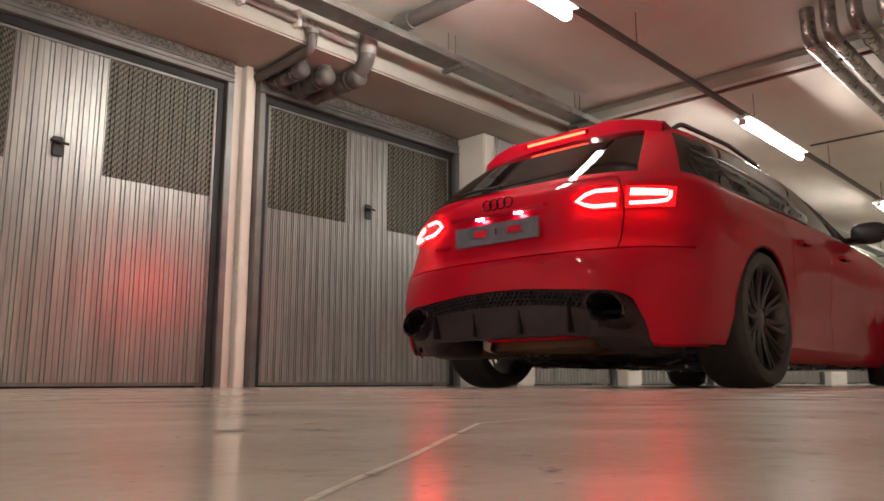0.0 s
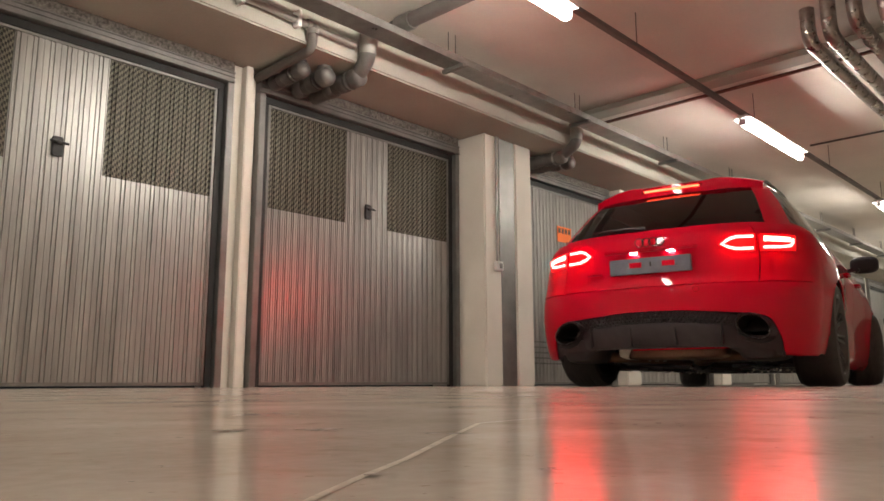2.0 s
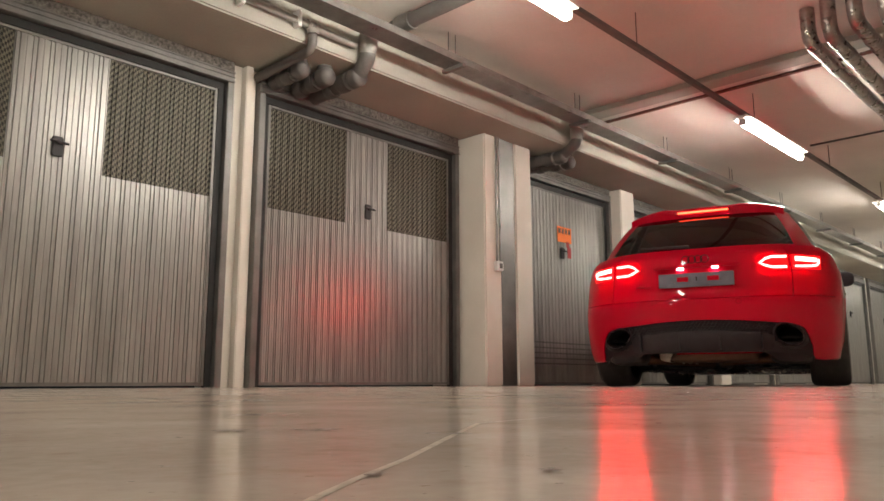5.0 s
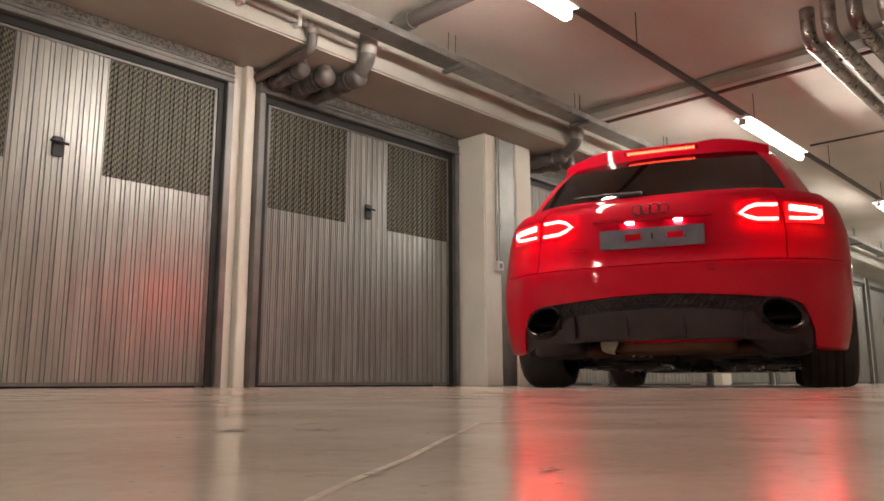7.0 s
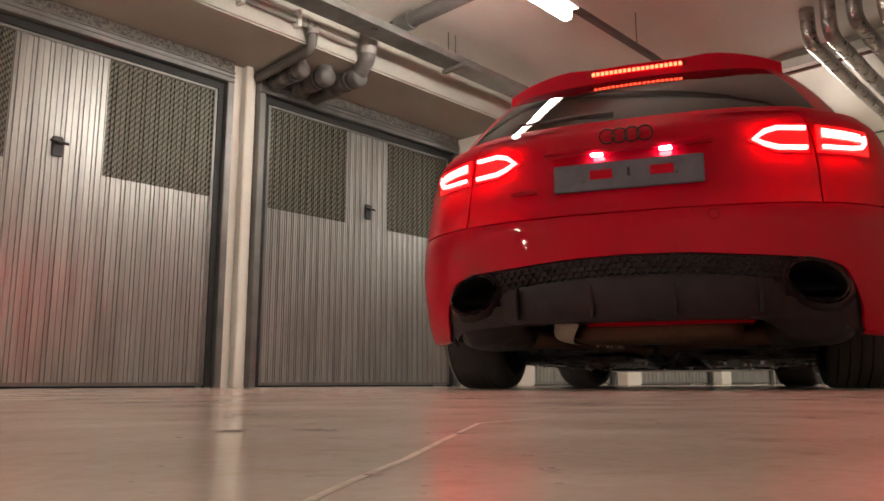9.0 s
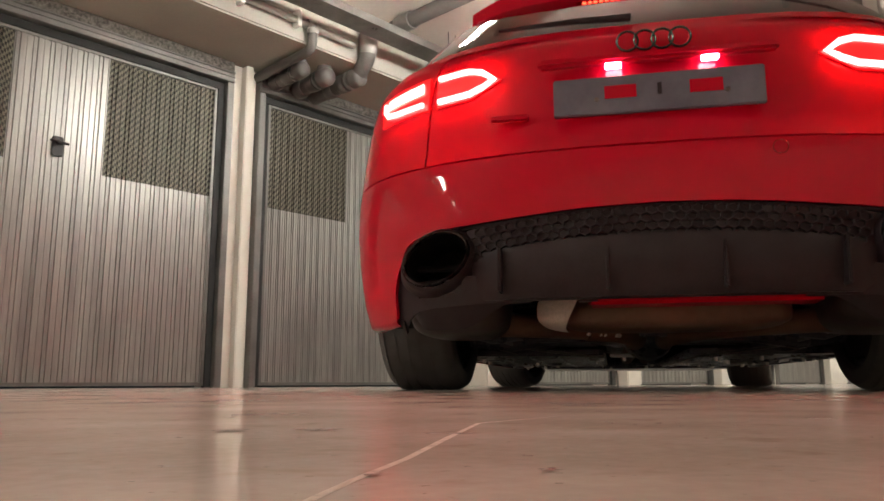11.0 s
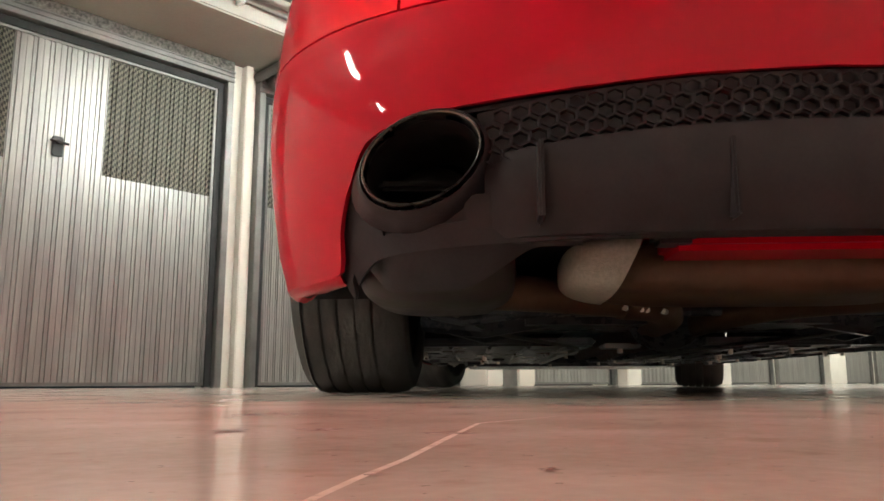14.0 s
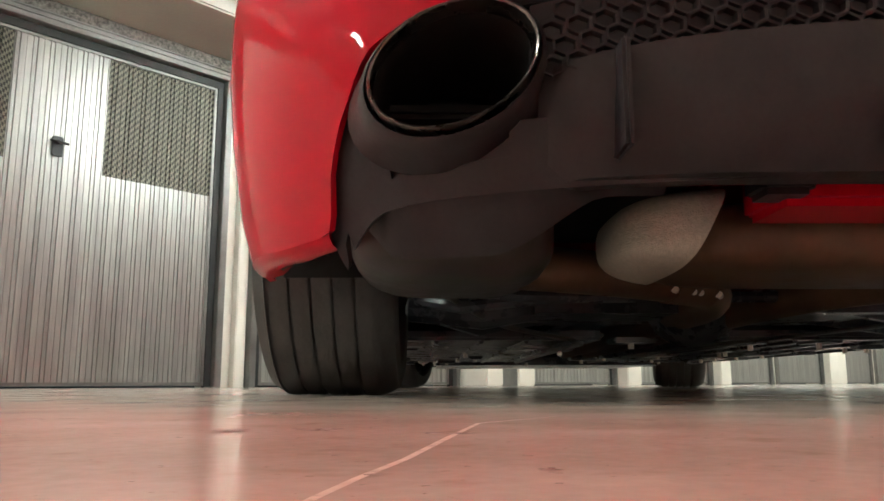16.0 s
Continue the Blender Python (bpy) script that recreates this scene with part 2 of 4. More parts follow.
def garage_door(x0, x1, vents=True, slots=False, label="", pitch=0.1):
    d = thing("garage_door", label, "garage door", "garage doors", (x0, WALL_Y, 0))
    w, y = x1 - x0, 0.0
    # galvanised frame: two posts and a head, proud of the wall
    part("frame_post", cuboid(-0.055, -0.004, -0.05, 0.05, 0.0, DOOR_TOP + 0.055, bevel=0.004), M_FRAME, d)
    part("frame_post", cuboid(w + 0.004, w + 0.055, -0.05, 0.05, 0.0, DOOR_TOP + 0.055, bevel=0.004), M_FRAME, d)
    bm = cuboid(-0.055, w + 0.055, -0.050, 0.05, DOOR_TOP + 0.058, DOOR_TOP + 0.135, bevel=0.006)
    box(bm, -0.055, w + 0.055, -0.062, -0.048, DOOR_TOP + 0.056, DOOR_TOP + 0.068, bevel=0.003)
    box(bm, -0.055, w + 0.055, -0.060, -0.048, DOOR_TOP + 0.094, DOOR_TOP + 0.100, bevel=0.002)
    box(bm, -0.055, w + 0.055, -0.062, -0.048, DOOR_TOP + 0.124, DOOR_TOP + 0.136, bevel=0.003)
    part("frame_head", bm, M_FRAME, d, "folded galvanised head rail")
    # dark rubber gap round the leaf
    bm = cuboid(0.0, w, -0.008, 0.03, DOOR_TOP, DOOR_TOP + 0.05)
    box(bm, 0.0, 0.045, -0.006, 0.03, 0.0, DOOR_TOP)
    box(bm, w - 0.045, w, -0.006, 0.03, 0.0, DOOR_TOP)
    part("seal", bm, M_SEAL, d, "black rubber seal")
    part("back_panel", cuboid(0.046, w - 0.046, 0.032, 0.045, 0.02, DOOR_TOP - 0.002), M_SEAL, d)
    l, r, mid = 0.05, w - 0.05, w / 2
    vw, vz = 0.745, 1.315
    e = 0.022
    if vents:
        a0, a1, b0, b1 = l + e, l + e + vw, r - e - vw, r - e
        bm = ribbed(bmesh.new(), l + e, r - e, 0.03, vz, y, pitch)
        ribbed(bm, a1 + 0.002, b0 - 0.002, vz, DOOR_TOP - e, y, pitch, span=(l + e, r - e))
        part("leaf", bm, M_STEEL, d, "ribbed galvanised steel sheet")
        for v0, v1 in ((a0, a1), (b0, b1)):
            part("vent_panel", ribbed(bmesh.new(), v0, v1, vz + 0.003, DOOR_TOP - e - 0.002, y + 0.002, pitch, span=(l + e, r - e)), M_PERF, d, "punched ventilation sheet")
    else:
        part("leaf", ribbed(bmesh.new(), l + e, r - e, 0.03, DOOR_TOP - e, y, pitch), M_STEEL, d, "ribbed galvanised steel sheet")
    # folded edge of the leaf and a flat seam strip down the middle
    bm = cuboid(l, l + e, -0.006, 0.02, 0.012, DOOR_TOP - 0.003, bevel=0.002)
    box(bm, r - e, r, -0.006, 0.02, 0.012, DOOR_TOP - 0.003, bevel=0.002)
    box(bm, l + e, r - e, -0.006, 0.02, DOOR_TOP - e, DOOR_TOP - 0.003, bevel=0.002)
    box(bm, l + e, r - e, -0.006, 0.02, 0.012, 0.034, bevel=0.002)
    part("leaf_edge", bm, M_FRAME, d)
    if slots:
        bm = bmesh.new()
        for row in range(5):
            for k in range(int((w - 0.3) / 0.06)):
                box(bm, 0.15 + k * 0.06, 0.195 + k * 0.06, -0.007, 0.002, 0.22 + row * 0.055, 0.235 + row * 0.055)
        part("vent_slots", bm, M_FRAME, d, "rows of pressed ventilation louvres")
    h = part("handle", cuboid(mid - 0.032, mid + 0.032, -0.022, -0.002, 1.375, 1.50, bevel=0.006), M_HANDLE, d, "black plastic handle plate")
    part("lever", bar([(mid - 0.05, -0.04, 1.465), (mid + 0.0, -0.042, 1.462), (mid + 0.055, -0.04, 1.457)], 0.0085, seg=10), M_HANDLE, h, smooth=True)
    part("spindle", bar([(mid, -0.048, 1.462), (mid, -0.015, 1.462)], 0.014, seg=10), M_HANDLE, h, smooth=True)
    return d


LBL = ["ribbed galvanised steel garage door with two punched vents", "grey ribbed steel garage door beside the wide white pillar",
       "steel garage door with an orange card hung on it", "distant ribbed steel garage door, shut"]
for i, (a, b) in enumerate(DOORS):
    garage_door(a, b, vents=i < 2, slots=i == 2, label=LBL[min(i, 3)], pitch=0.1 if i in (0, 3) else 0.062)

# posts and pillars along the door row
structure("post_1", cuboid(2.876, 2.933, WALL_Y - 0.062, WALL_Y + 0.012, 0, SOFFIT - 0.004, bevel=0.006), M_WALL, "narrow white painted post between two doors", "post")
structure("pillar_1", cuboid(5.245, 5.484, 4.40, WALL_Y + 0.012, 0, SOFFIT - 0.004, bevel=0.012), M_WALL, "wide white painted concrete pillar", "pillar")
structure("pillar_2", cuboid(5.706, 5.965, 4.40, WALL_Y + 0.012, 0, SOFFIT - 0.004, bevel=0.012), M_WALL, "wide white painted concrete pillar", "pillar")
structure("pillar_cover", cuboid(5.486, 5.704, 4.412, 4.60, 0, SOFFIT - 0.004, bevel=0.004), M_FRAME, "grey galvanised steel cover strip in the pillar", "cover strip")
for i, (a, b) in enumerate(((8.0, 8.32), (10.56, 10.90), (15.36, 16.34))):
    structure("pillar_%d" % (i + 3), cuboid(a, b, WALL_Y - 0.16, WALL_Y + 0.012, 0, SOFFIT - 0.004, bevel=0.012), M_WALL, "white painted concrete pillar in the door row", "pillar")

# conduit with its switch box on the pillar
c = thing("wall_conduit", "thin white conduit running down to a switch box", "conduit", at=(5.40, 4.40, 0))
part("pipe", bar([(0, -0.014, 1.13), (0, -0.014, SOFFIT - 0.01)], 0.011), M_ZINC, c, smooth=True)
part("pipe", bar([(0.045, -0.012, 1.13), (0.045, -0.012, SOFFIT - 0.01)], 0.009), M_ZINC, c, smooth=True)
b = part("switch_box", cuboid(-0.035, 0.05, -0.05, -0.001, 1.04, 1.13, bevel=0.006), M_BATTEN, c, "grey plastic switch box")
part("rocker", cuboid(-0.012, 0.027, -0.058, -0.049, 1.062, 1.108, bevel=0.003), M_PVC, b)

# orange card and a red tag on the third door
card = thing("door_sign", "orange card with dark unreadable lettering", "sign", at=(6.86, WALL_Y - 0.012, 0))
part("card", cuboid(0, 0.27, -0.004, 0, 1.56, 1.735, bevel=0.001), M_ORANGE, card)
for k in range(4):
    part("lettering", cuboid(0.02 + 0.062 * k, 0.062 + 0.062 * k, -0.006, -0.004, 1.66, 1.715), M_INK, card)
tag = thing("hanging_tag", "dark red padlock tag below the orange card", "tag", at=(6.97, WALL_Y - 0.05, 0))
part("strap", cuboid(0.0, 0.06, -0.004, 0.0, 1.50, 1.56, bevel=0.001), M_REDTAG, tag)
part("flap", cuboid(0.02, 0.09, -0.006, 0.0, 1.38, 1.50, bevel=0.002), M_REDTAG, tag)

# cable tray under the ceiling
tray = thing("cable_tray", "long galvanised cable tray hung below the ceiling", "cable tray", at=(0, 3.75, 2.44))
part("tray_base", cuboid(XA + 0.1, XB - 0.1, -0.081, 0.081, 0, 0.004), M_ZINC, tray)
for s in (-1, 1):
    part("tray_side", cuboid(XA + 0.1, XB - 0.1, s * 0.085 - 0.003, s * 0.085 + 0.003, 0.0, 0.055), M_ZINC, tray)
for k in range(12):
    x = 0.6 + 1.75 * k
    part("bracket", cuboid(x, x + 0.04, -0.11, 0.11, -0.03, -0.002, bevel=0.003), M_FRAME, tray)
    for dx in (-0.02, 0.06):
        part("hanger", bar([(x + dx, 0.02, -0.0), (x + dx, 0.02, CEIL - 2.44)], 0.004, seg=6), M_DARKPIPE, tray)
for k in range(4):
    part("cable", bar([(XA + 0.2 + 0.5 * j, -0.05 + 0.03 * k + 0.006 * math.sin(j * 1.3 + k), 0.016) for j in range(64)], 0.009, seg=6), M_SEAL, tray, smooth=True)

# lamps in a row along the aisle on one conduit
LAMP_Y, LAMP_Z, LAMP_X = 2.555, 2.36, [-11.23, -6.75, -2.27, 2.39, 6.69, 11.17, 15.65, 20.13]
rail = thing("lamp_rail", "dark conduit carrying the row of strip lights", "conduit", at=(0, LAMP_Y, LAMP_Z + 0.085))
part("conduit", cuboid(XA + 0.1, XB - 0.1, -0.022, 0.022, -0.02, 0.02, bevel=0.004), M_DARKPIPE, rail)
for k in range(13):
    part("hanger", bar([(-4 + 2.2 * k, 0, 0.02), (-4 + 2.2 * k, 0, CEIL - LAMP_Z - 0.085)], 0.004, seg=6), M_DARKPIPE, rail)
for x in LAMP_X:
    f = thing("strip_light", "lit fluorescent strip light under a conduit", "light", "strip lights", (x, LAMP_Y, LAMP_Z))
    bm = cuboid(0, 1.53, -0.05, 0.05, 0.044, 0.066, bevel=0.006)
    box(bm, 0.0, 1.53, -0.08, 0.08, 0.034, 0.046, bevel=0.002)
    part("housing", bm, M_BATTEN, f)
    part("tube", bar([(0.03, 0, 0.0), (1.50, 0, 0.0)], 0.036, seg=14), M_TUBE, f, "glowing white tube", smooth=True)
    for e in (0.0, 1.50):
        part("end_cap", cuboid(e, e + 0.03, -0.03, 0.03, -0.03, 0.03, bevel=0.005), M_BATTEN, f)


def drain(x, y, dx, label, r=0.055, front=False):
    """A grey drain pipe that drops through the bulkhead and bends under it to the wall."""
    p = thing("drain_pipe", label, "pipe", "drain pipes", (x, 0, 0))
    z = 2.262
    if front:
        top = [(-0.02, 3.985, 2.50), (-0.015, 4.0, 2.36)]
        part("socket", bar([(-0.02, 3.985, 2.56), (-0.02, 3.985, 2.50), (-0.018, 3.99, 2.43), (-0.016, 3.995, 2.40)], [0.062, 0.07, 0.066, 0.062], seg=18), M_PVC_PALE, p, "pale grey pipe socket", smooth=True)
    else:
        top = [(0, y, SOFFIT + 0.01)]
    part("run", bar(rounded(top + [(0, y, z), (dx, WALL_Y - 0.01, z)], 0.05), r, seg=18), M_PVC, p, smooth=True)
    # branch with a rounded cap facing the aisle
    prof = [(r * 1.22, 0.03), (r * 1.22, -0.035), (r * 1.12, -0.05), (r * 0.8, -0.066), (r * 0.35, -0.074), (0.0005, -0.076)]
    bm = lathe(prof, "y", 20)
    for v in bm.verts:
        v.co += Vector((0, y, z))
    part("end_cap", bm, M_PVC, p, "rounded grey end cap", smooth=True)
    for q in (0.10, 0.26):
        f = q / (WALL_Y - y)
        part("sleeve", bar([(dx * f, y + q, z), (dx * f, y + q + 0.012, z), (dx * f, y + q + 0.075, z), (dx * f, y + q + 0.085, z)], [r * 1.1, r * 1.2, r * 1.2, r * 1.1], seg=18), M_PVC, p, smooth=True)
    part("clamp", bar([(0, y + 0.05, z + 0.0), (0, y + 0.07, z)], r * 1.25, seg=18), M_ZINC, p, smooth=True)


drain(3.10, 4.33, 0.02, "grey plastic drain pipe bent under the bulkhead", r=0.05)
drain(3.30, 4.30, 0.03, "grey plastic drain pipe bent under the bulkhead", r=0.058)
drain(3.47, 4.14, 0.03, "grey plastic drain pipe with a pale socket", r=0.06, front=True)
drain(6.20, 4.20, -0.05, "grey plastic drain pipe behind the wide pillar", front=True)
drain(6.42, 4.26, -0.10, "grey plastic drain pipe behind the wide pillar")
hp = thing("supply_pipe", "pale horizontal pipe along the bulkhead face", "pipe", at=(0, 0, 0))
part("run", bar([(0.0, 4.035, 2.53), (3.36, 4.035, 2.45)], 0.026), M_PVC_PALE, hp, smooth=True)
part("coupling", bar([(2.93, 4.035, 2.461), (3.03, 4.035, 2.459)], 0.036), M_PVC_PALE, hp, smooth=True)
for x in (1.2, 2.4, 2.84):
    part("pipe_clip", cuboid(x, x + 0.03, 4.0, 4.072, 2.41, 2.53, bevel=0.004), M_BATTEN, hp)
dp = thing("branch_pipe", "thin dark pipe dropping off the bulkhead to the wall", "pipe", at=(0, 0, 0))
part("run", bar(rounded([(2.98, 4.03, 2.47), (2.98, 4.03, 2.29), (3.0, WALL_Y - 0.01, 2.29)], 0.07), 0.034, seg=14), M_PVC, dp, smooth=True)
part("collar", bar([(2.98, 4.03, 2.40), (2.98, 4.03, 2.435)], 0.042, seg=14), M_PVC_PALE, dp, smooth=True)
xp = thing("cross_pipe", "dark pipe crossing under the ceiling", "pipe", at=(0, 0, 0))
part("run", bar([(3.62, 3.9, 2.63), (3.62, RIGHT_Y + 0.05, 2.63)], 0.055), M_DARKPIPE, xp, smooth=True)
part("coupling", bar([(3.62, 3.84, 2.63), (3.62, 3.70, 2.63)], 0.068), M_ZINC, xp, smooth=True)
# thin cable across the ceiling
xc = thing("ceiling_cable", "thin dark cable crossing the ceiling", "cable", at=(0, 0, 0))
part("run", bar([(9.05, 2.7, CEIL - 0.01), (9.05, RIGHT_Y + 0.05, CEIL - 0.01)], 0.012), M_DARKPIPE, xc, smooth=True)
part("run", bar([(6.70, BEAM_Y - 0.01, CEIL - 0.022), (6.70, RIGHT_Y + 0.05, CEIL - 0.022)], 0.016), M_RUSTPIPE, thing("sprinkler_pipe", "thin brown pipe crossing beside the ceiling duct", "pipe", at=(0, 0, 0)), smooth=True)
# foil-wrapped heating pipes that rise to the ceiling
for k, (y, z, x) in enumerate(((1.62, 2.46, 5.62), (1.46, 2.44, 5.55), (1.28, 2.47, 5.5), (1.08, 2.42, 5.45))):
    p = thing("heating_pipe", "foil-wrapped heating pipe turning up to the ceiling", "pipe", "heating pipes", (0, 0, 0))
    part("run", bar(rounded([(x, y, CEIL - 0.005), (x, y, z), (XB - 0.1, y, z)], 0.12, 8), 0.052, seg=16), M_FOIL, p, smooth=True)
    for q in range(6):
        part("band", bar([(x + 0.4 + q * 0.9, y, z), (x + 0.43 + q * 0.9, y, z)], 0.055, seg=16), M_ZINC, p, smooth=True)

# marks on the floor
bm = bmesh.new()
path = [(0.46, 0.318), (0.42, 0.311), (0.346, 0.297), (0.251, 0.232), (0.168, 0.174), (0.128, 0.149), (0.10, 0.130), (0.07, 0.108)]
wid = [0.0001, 0.0005, 0.0013, 0.0016, 0.0013, 0.0013, 0.0012, 0.0011]
vs = []
for k, ((x, y), w) in enumerate(zip(path, wid)):
    a, b = path[max(k - 1, 0)], path[min(k + 1, len(path) - 1)]
    n = Vector((a[1] - b[1], b[0] - a[0])).normalized() * w
    vs.append([bm.verts.new((x + n.x * s, y + n.y * s, 0.00018)) for s in (-1, 1)])
for p, q in zip(vs, vs[1:]):
    bm.faces.new((p[0], p[1], q[1], q[0]))
tagged(part("floor_crack", bm, M_CRACK), "thin pale filled crack in the floor paint", "crack", kind="stuff")
rng = random.Random(4)
bm = bmesh.new()
for x, y, r in ((0.249, 0.316, 0.012), (0.265, 0.246, 0.008), (0.107, 0.207, 0.0016), (0.133, 0.149, 0.0022), (0.173, 0.123, 0.003),
                (0.208, 0.341, 0.009), (0.19, 0.545, 0.006), (0.369, 0.897, 0.012), (0.30, 0.75, 0.008), (0.62, 1.1, 0.012)):
    for k in range(7):
        cx, cy, rr = x + rng.gauss(0, r * 0.5), y + rng.gauss(0, r * 0.5), r * rng.uniform(0.3, 0.75)
        n = 9
        ring = [bm.verts.new((cx + rr * rng.uniform(0.6, 1.2) * math.cos(2 * math.pi * i / n), cy + rr * rng.uniform(0.6, 1.2) * math.sin(2 * math.pi * i / n),
                              0.0004 + 0.00003 * k)) for i in range(n)]
        bm.faces.new(ring)
for k in range(150):
    d, a = 0.13 + 1.5 * rng.random() ** 1.6, radians(43.3 + rng.uniform(-31, 31))
    r = d * rng.uniform(0.002, 0.0065)
    cx, cy, n = d * math.cos(a), d * math.sin(a), 7
    bm.faces.new([bm.verts.new((cx + r * rng.uniform(0.5, 1.3) * math.cos(2 * math.pi * i / n), cy + r * rng.uniform(0.5, 1.3) * math.sin(2 * math.pi * i / n), 0.0003)) for i in range(n)])
tagged(part("floor_stains", bm, M_STAIN), "small dark dried stains on the floor", "stain", kind="stuff")

# ------------------------------------------------------------ the car
# car space: x forward from the rear axle, y to its left, z up from the floor


def car_paint():
    m, t, b = nodes_of("red_car_paint")
    n, l = t.nodes, t.links
    co, ns = n.new("ShaderNodeTexCoord"), n.new("ShaderNodeTexNoise")
    ns.inputs["Scale"].default_value, ns.inputs["Detail"].default_value = 3.0, 4
    l.new(co.outputs["Object"], ns.inputs["Vector"])
    rp = n.new("ShaderNodeValToRGB")
    rp.color_ramp.elements[0].color, rp.color_ramp.elements[1].color = (0.45, 0.0005, 0.014, 1), (0.51, 0.0007, 0.018, 1)
    l.new(ns.outputs[0], rp.inputs[0])
    l.new(rp.outputs[0], b.inputs["Base Color"])
    b.inputs["Roughness"].default_value = 0.45
    b.inputs["Specular IOR Level"].default_value = 0.02
    b.inputs["Coat Weight"].default_value, b.inputs["Coat IOR"].default_value = 0.65, 1.43
    dust = n.new("ShaderNodeTexNoise")
    dust.inputs["Scale"].default_value = 90
    l.new(co.outputs["Object"], dust.inputs["Vector"])
    mr = n.new("ShaderNodeMapRange")
    mr.inputs["To Min"].default_value, mr.inputs["To Max"].default_value = 0.015, 0.05
    l.new(dust.outputs[0], mr.inputs[0])
    l.new(mr.outputs[0], b.inputs["Coat Roughness"])
    return m


M_RED = car_paint()
M_BLACK = mat("black_trim", (0.021, 0.015, 0.0175), (0.034, 0.026, 0.029), rough=0.40, spec=0.28, scale=20, fine=160, bump=0.12, bump_dist=0.002)
M_UNDER = mat("underbody_black", (0.05, 0.054, 0.066), (0.10, 0.105, 0.125), rough=0.27, scale=9, fine=50, bump=0.3, bump_dist=0.006)
M_RUBBER = mat("tyre_rubber", (0.05, 0.046, 0.044), (0.085, 0.078, 0.074), rough=0.66, scale=18, fine=140, bump=0.25)
M_RIM = mat("black_alloy", (0.085, 0.08, 0.08), (0.13, 0.125, 0.125), rough=0.3, metal=0.75, bump=0.0, rough_var=0.05)
M_GLASS = tinted_glass("dark_glass", (0.10, 0.10, 0.11))
M_LENS = mat("red_lens", (0.20, 0.002, 0.004), (0.24, 0.003, 0.005), rough=0.08, scale=30, bump=0.0, coat=1.0, rough_var=0.03)
M_LENS_LIT = glow("lit_red_lens", (0.8, 0.002, 0.006), 0.9)
M_LENS_LIT.node_tree.nodes["Principled BSDF"].inputs["Coat Weight"].default_value = 1.0
M_LED = glow("lit_red_led", (1.0, 0.022, 0.02), LAMP_GLOW)
M_LED_HOT = glow("lit_hot_led", (1.0, 0.028, 0.022), LAMP_GLOW * 1.2)
M_LED_CELL = glow("lit_red_cell", (1.0, 0.07, 0.03), 8.0)
M_PLATELAMP = glow("plate_lamp_glow", (1.0, 0.93, 0.92), 22.0)
M_PLATE = mat("plate_holder_grey", (0.10, 0.10, 0.135), (0.15, 0.15, 0.19), rough=0.4, scale=12, bump=0.05)
M_CHROME = mat("exhaust_steel", (0.10, 0.085, 0.08), (0.20, 0.17, 0.16), rough=0.26, metal=0.9, scale=25, bump=0.03)
# soot in the tailpipes; elsewhere near-black that stands for shade in body hollows
M_SOOT_SHADE = mat("soot_and_shade", (0.004, 0.003, 0.003), rough=0.8, bump=0.2)
M_SILENCER = mat("silencer_steel", (0.042, 0.034, 0.032), (0.075, 0.06, 0.055), rough=0.4, metal=0.6, scale=7, fine=40, bump=0.1)
M_RUST = mat("rusty_steel", (0.10, 0.052, 0.031), (0.18, 0.10, 0.06), rough=0.5, metal=0.35, scale=8, fine=60, bump=0.15)
M_SHIELD = mat("heat_shield_mesh", (0.52, 0.475, 0.40), (0.68, 0.62, 0.54), rough=0.45, metal=0.2, scale=140, fine=400, bump=0.6, bump_dist=0.003)
M_CLAMP = mat("bright_clamp", (0.55, 0.5, 0.45), rough=0.3, metal=0.9, bump=0.0)
M_DARKGLOSS = mat("gloss_black", (0.012, 0.012, 0.013), rough=0.12, bump=0.0, rough_var=0.04)
M_DISC = mat("brake_disc", (0.30, 0.29, 0.28), rough=0.35, metal=0.9, bump=0.05)


def lerp_table(z, table):
    zs = [r[0] for r in table]
    return [float(np.interp(z, zs, [r[k] for r in table])) for k in range(1, len(table[0]))]


def smooth_table(rows, step=0.01):
    """Rounds off the corners of a table of sections."""
    zs = np.arange(rows[0][0], rows[-1][0] + step / 2, step)
    cols = [np.interp(zs, [r[0] for r in rows], [r[k] for r in rows]) for k in range(1, len(rows[0]))]
    ker = np.array([1, 2, 3, 2, 1]) / 9.0
    out = []
    for c in cols:
        p = np.concatenate([[2 * c[0] - c[2], 2 * c[0] - c[1]], c, [2 * c[-1] - c[-2], 2 * c[-1] - c[-3]]])
        out.append(np.convolve(p, ker, "valid"))
    return list(zip(zs, *out))


# height: rear end, half width, front end
LOWER = smooth_table([(0.13, -0.86, 0.82, 3.45), (0.165, -0.90, 0.855, 3.5), (0.20, -0.94, 0.872, 3.58), (0.30, -0.975, 0.890, 3.64), (0.42, -0.995, 0.897, 3.67), (0.52, -1.002, 0.902, 3.68),
                      (0.60, -1.006, 0.906, 3.68), (0.625, -0.995, 0.908, 3.675), (0.66, -0.970, 0.910, 3.66), (0.74, -0.964, 0.911, 3.64), (0.82, -0.958, 0.907, 3.60),
                      (0.89, -0.945, 0.893, 3.55), (0.94, -0.922, 0.872, 3.48), (0.97, -0.895, 0.845, 3.40), (0.985, -0.87, 0.815, 3.32)])
UPPER = smooth_table([(0.975, -0.885, 0.825, 2.45), (1.02, -0.845, 0.800, 2.34), (1.10, -0.745, 0.765, 2.14), (1.20, -0.605, 0.715, 1.90), (1.30, -0.455, 0.652, 1.66),
                      (1.35, -0.365, 0.607, 1.53), (1.385, -0.275, 0.555, 1.42), (1.40, -0.20, 0.51, 1.36)])
NF = 2.3
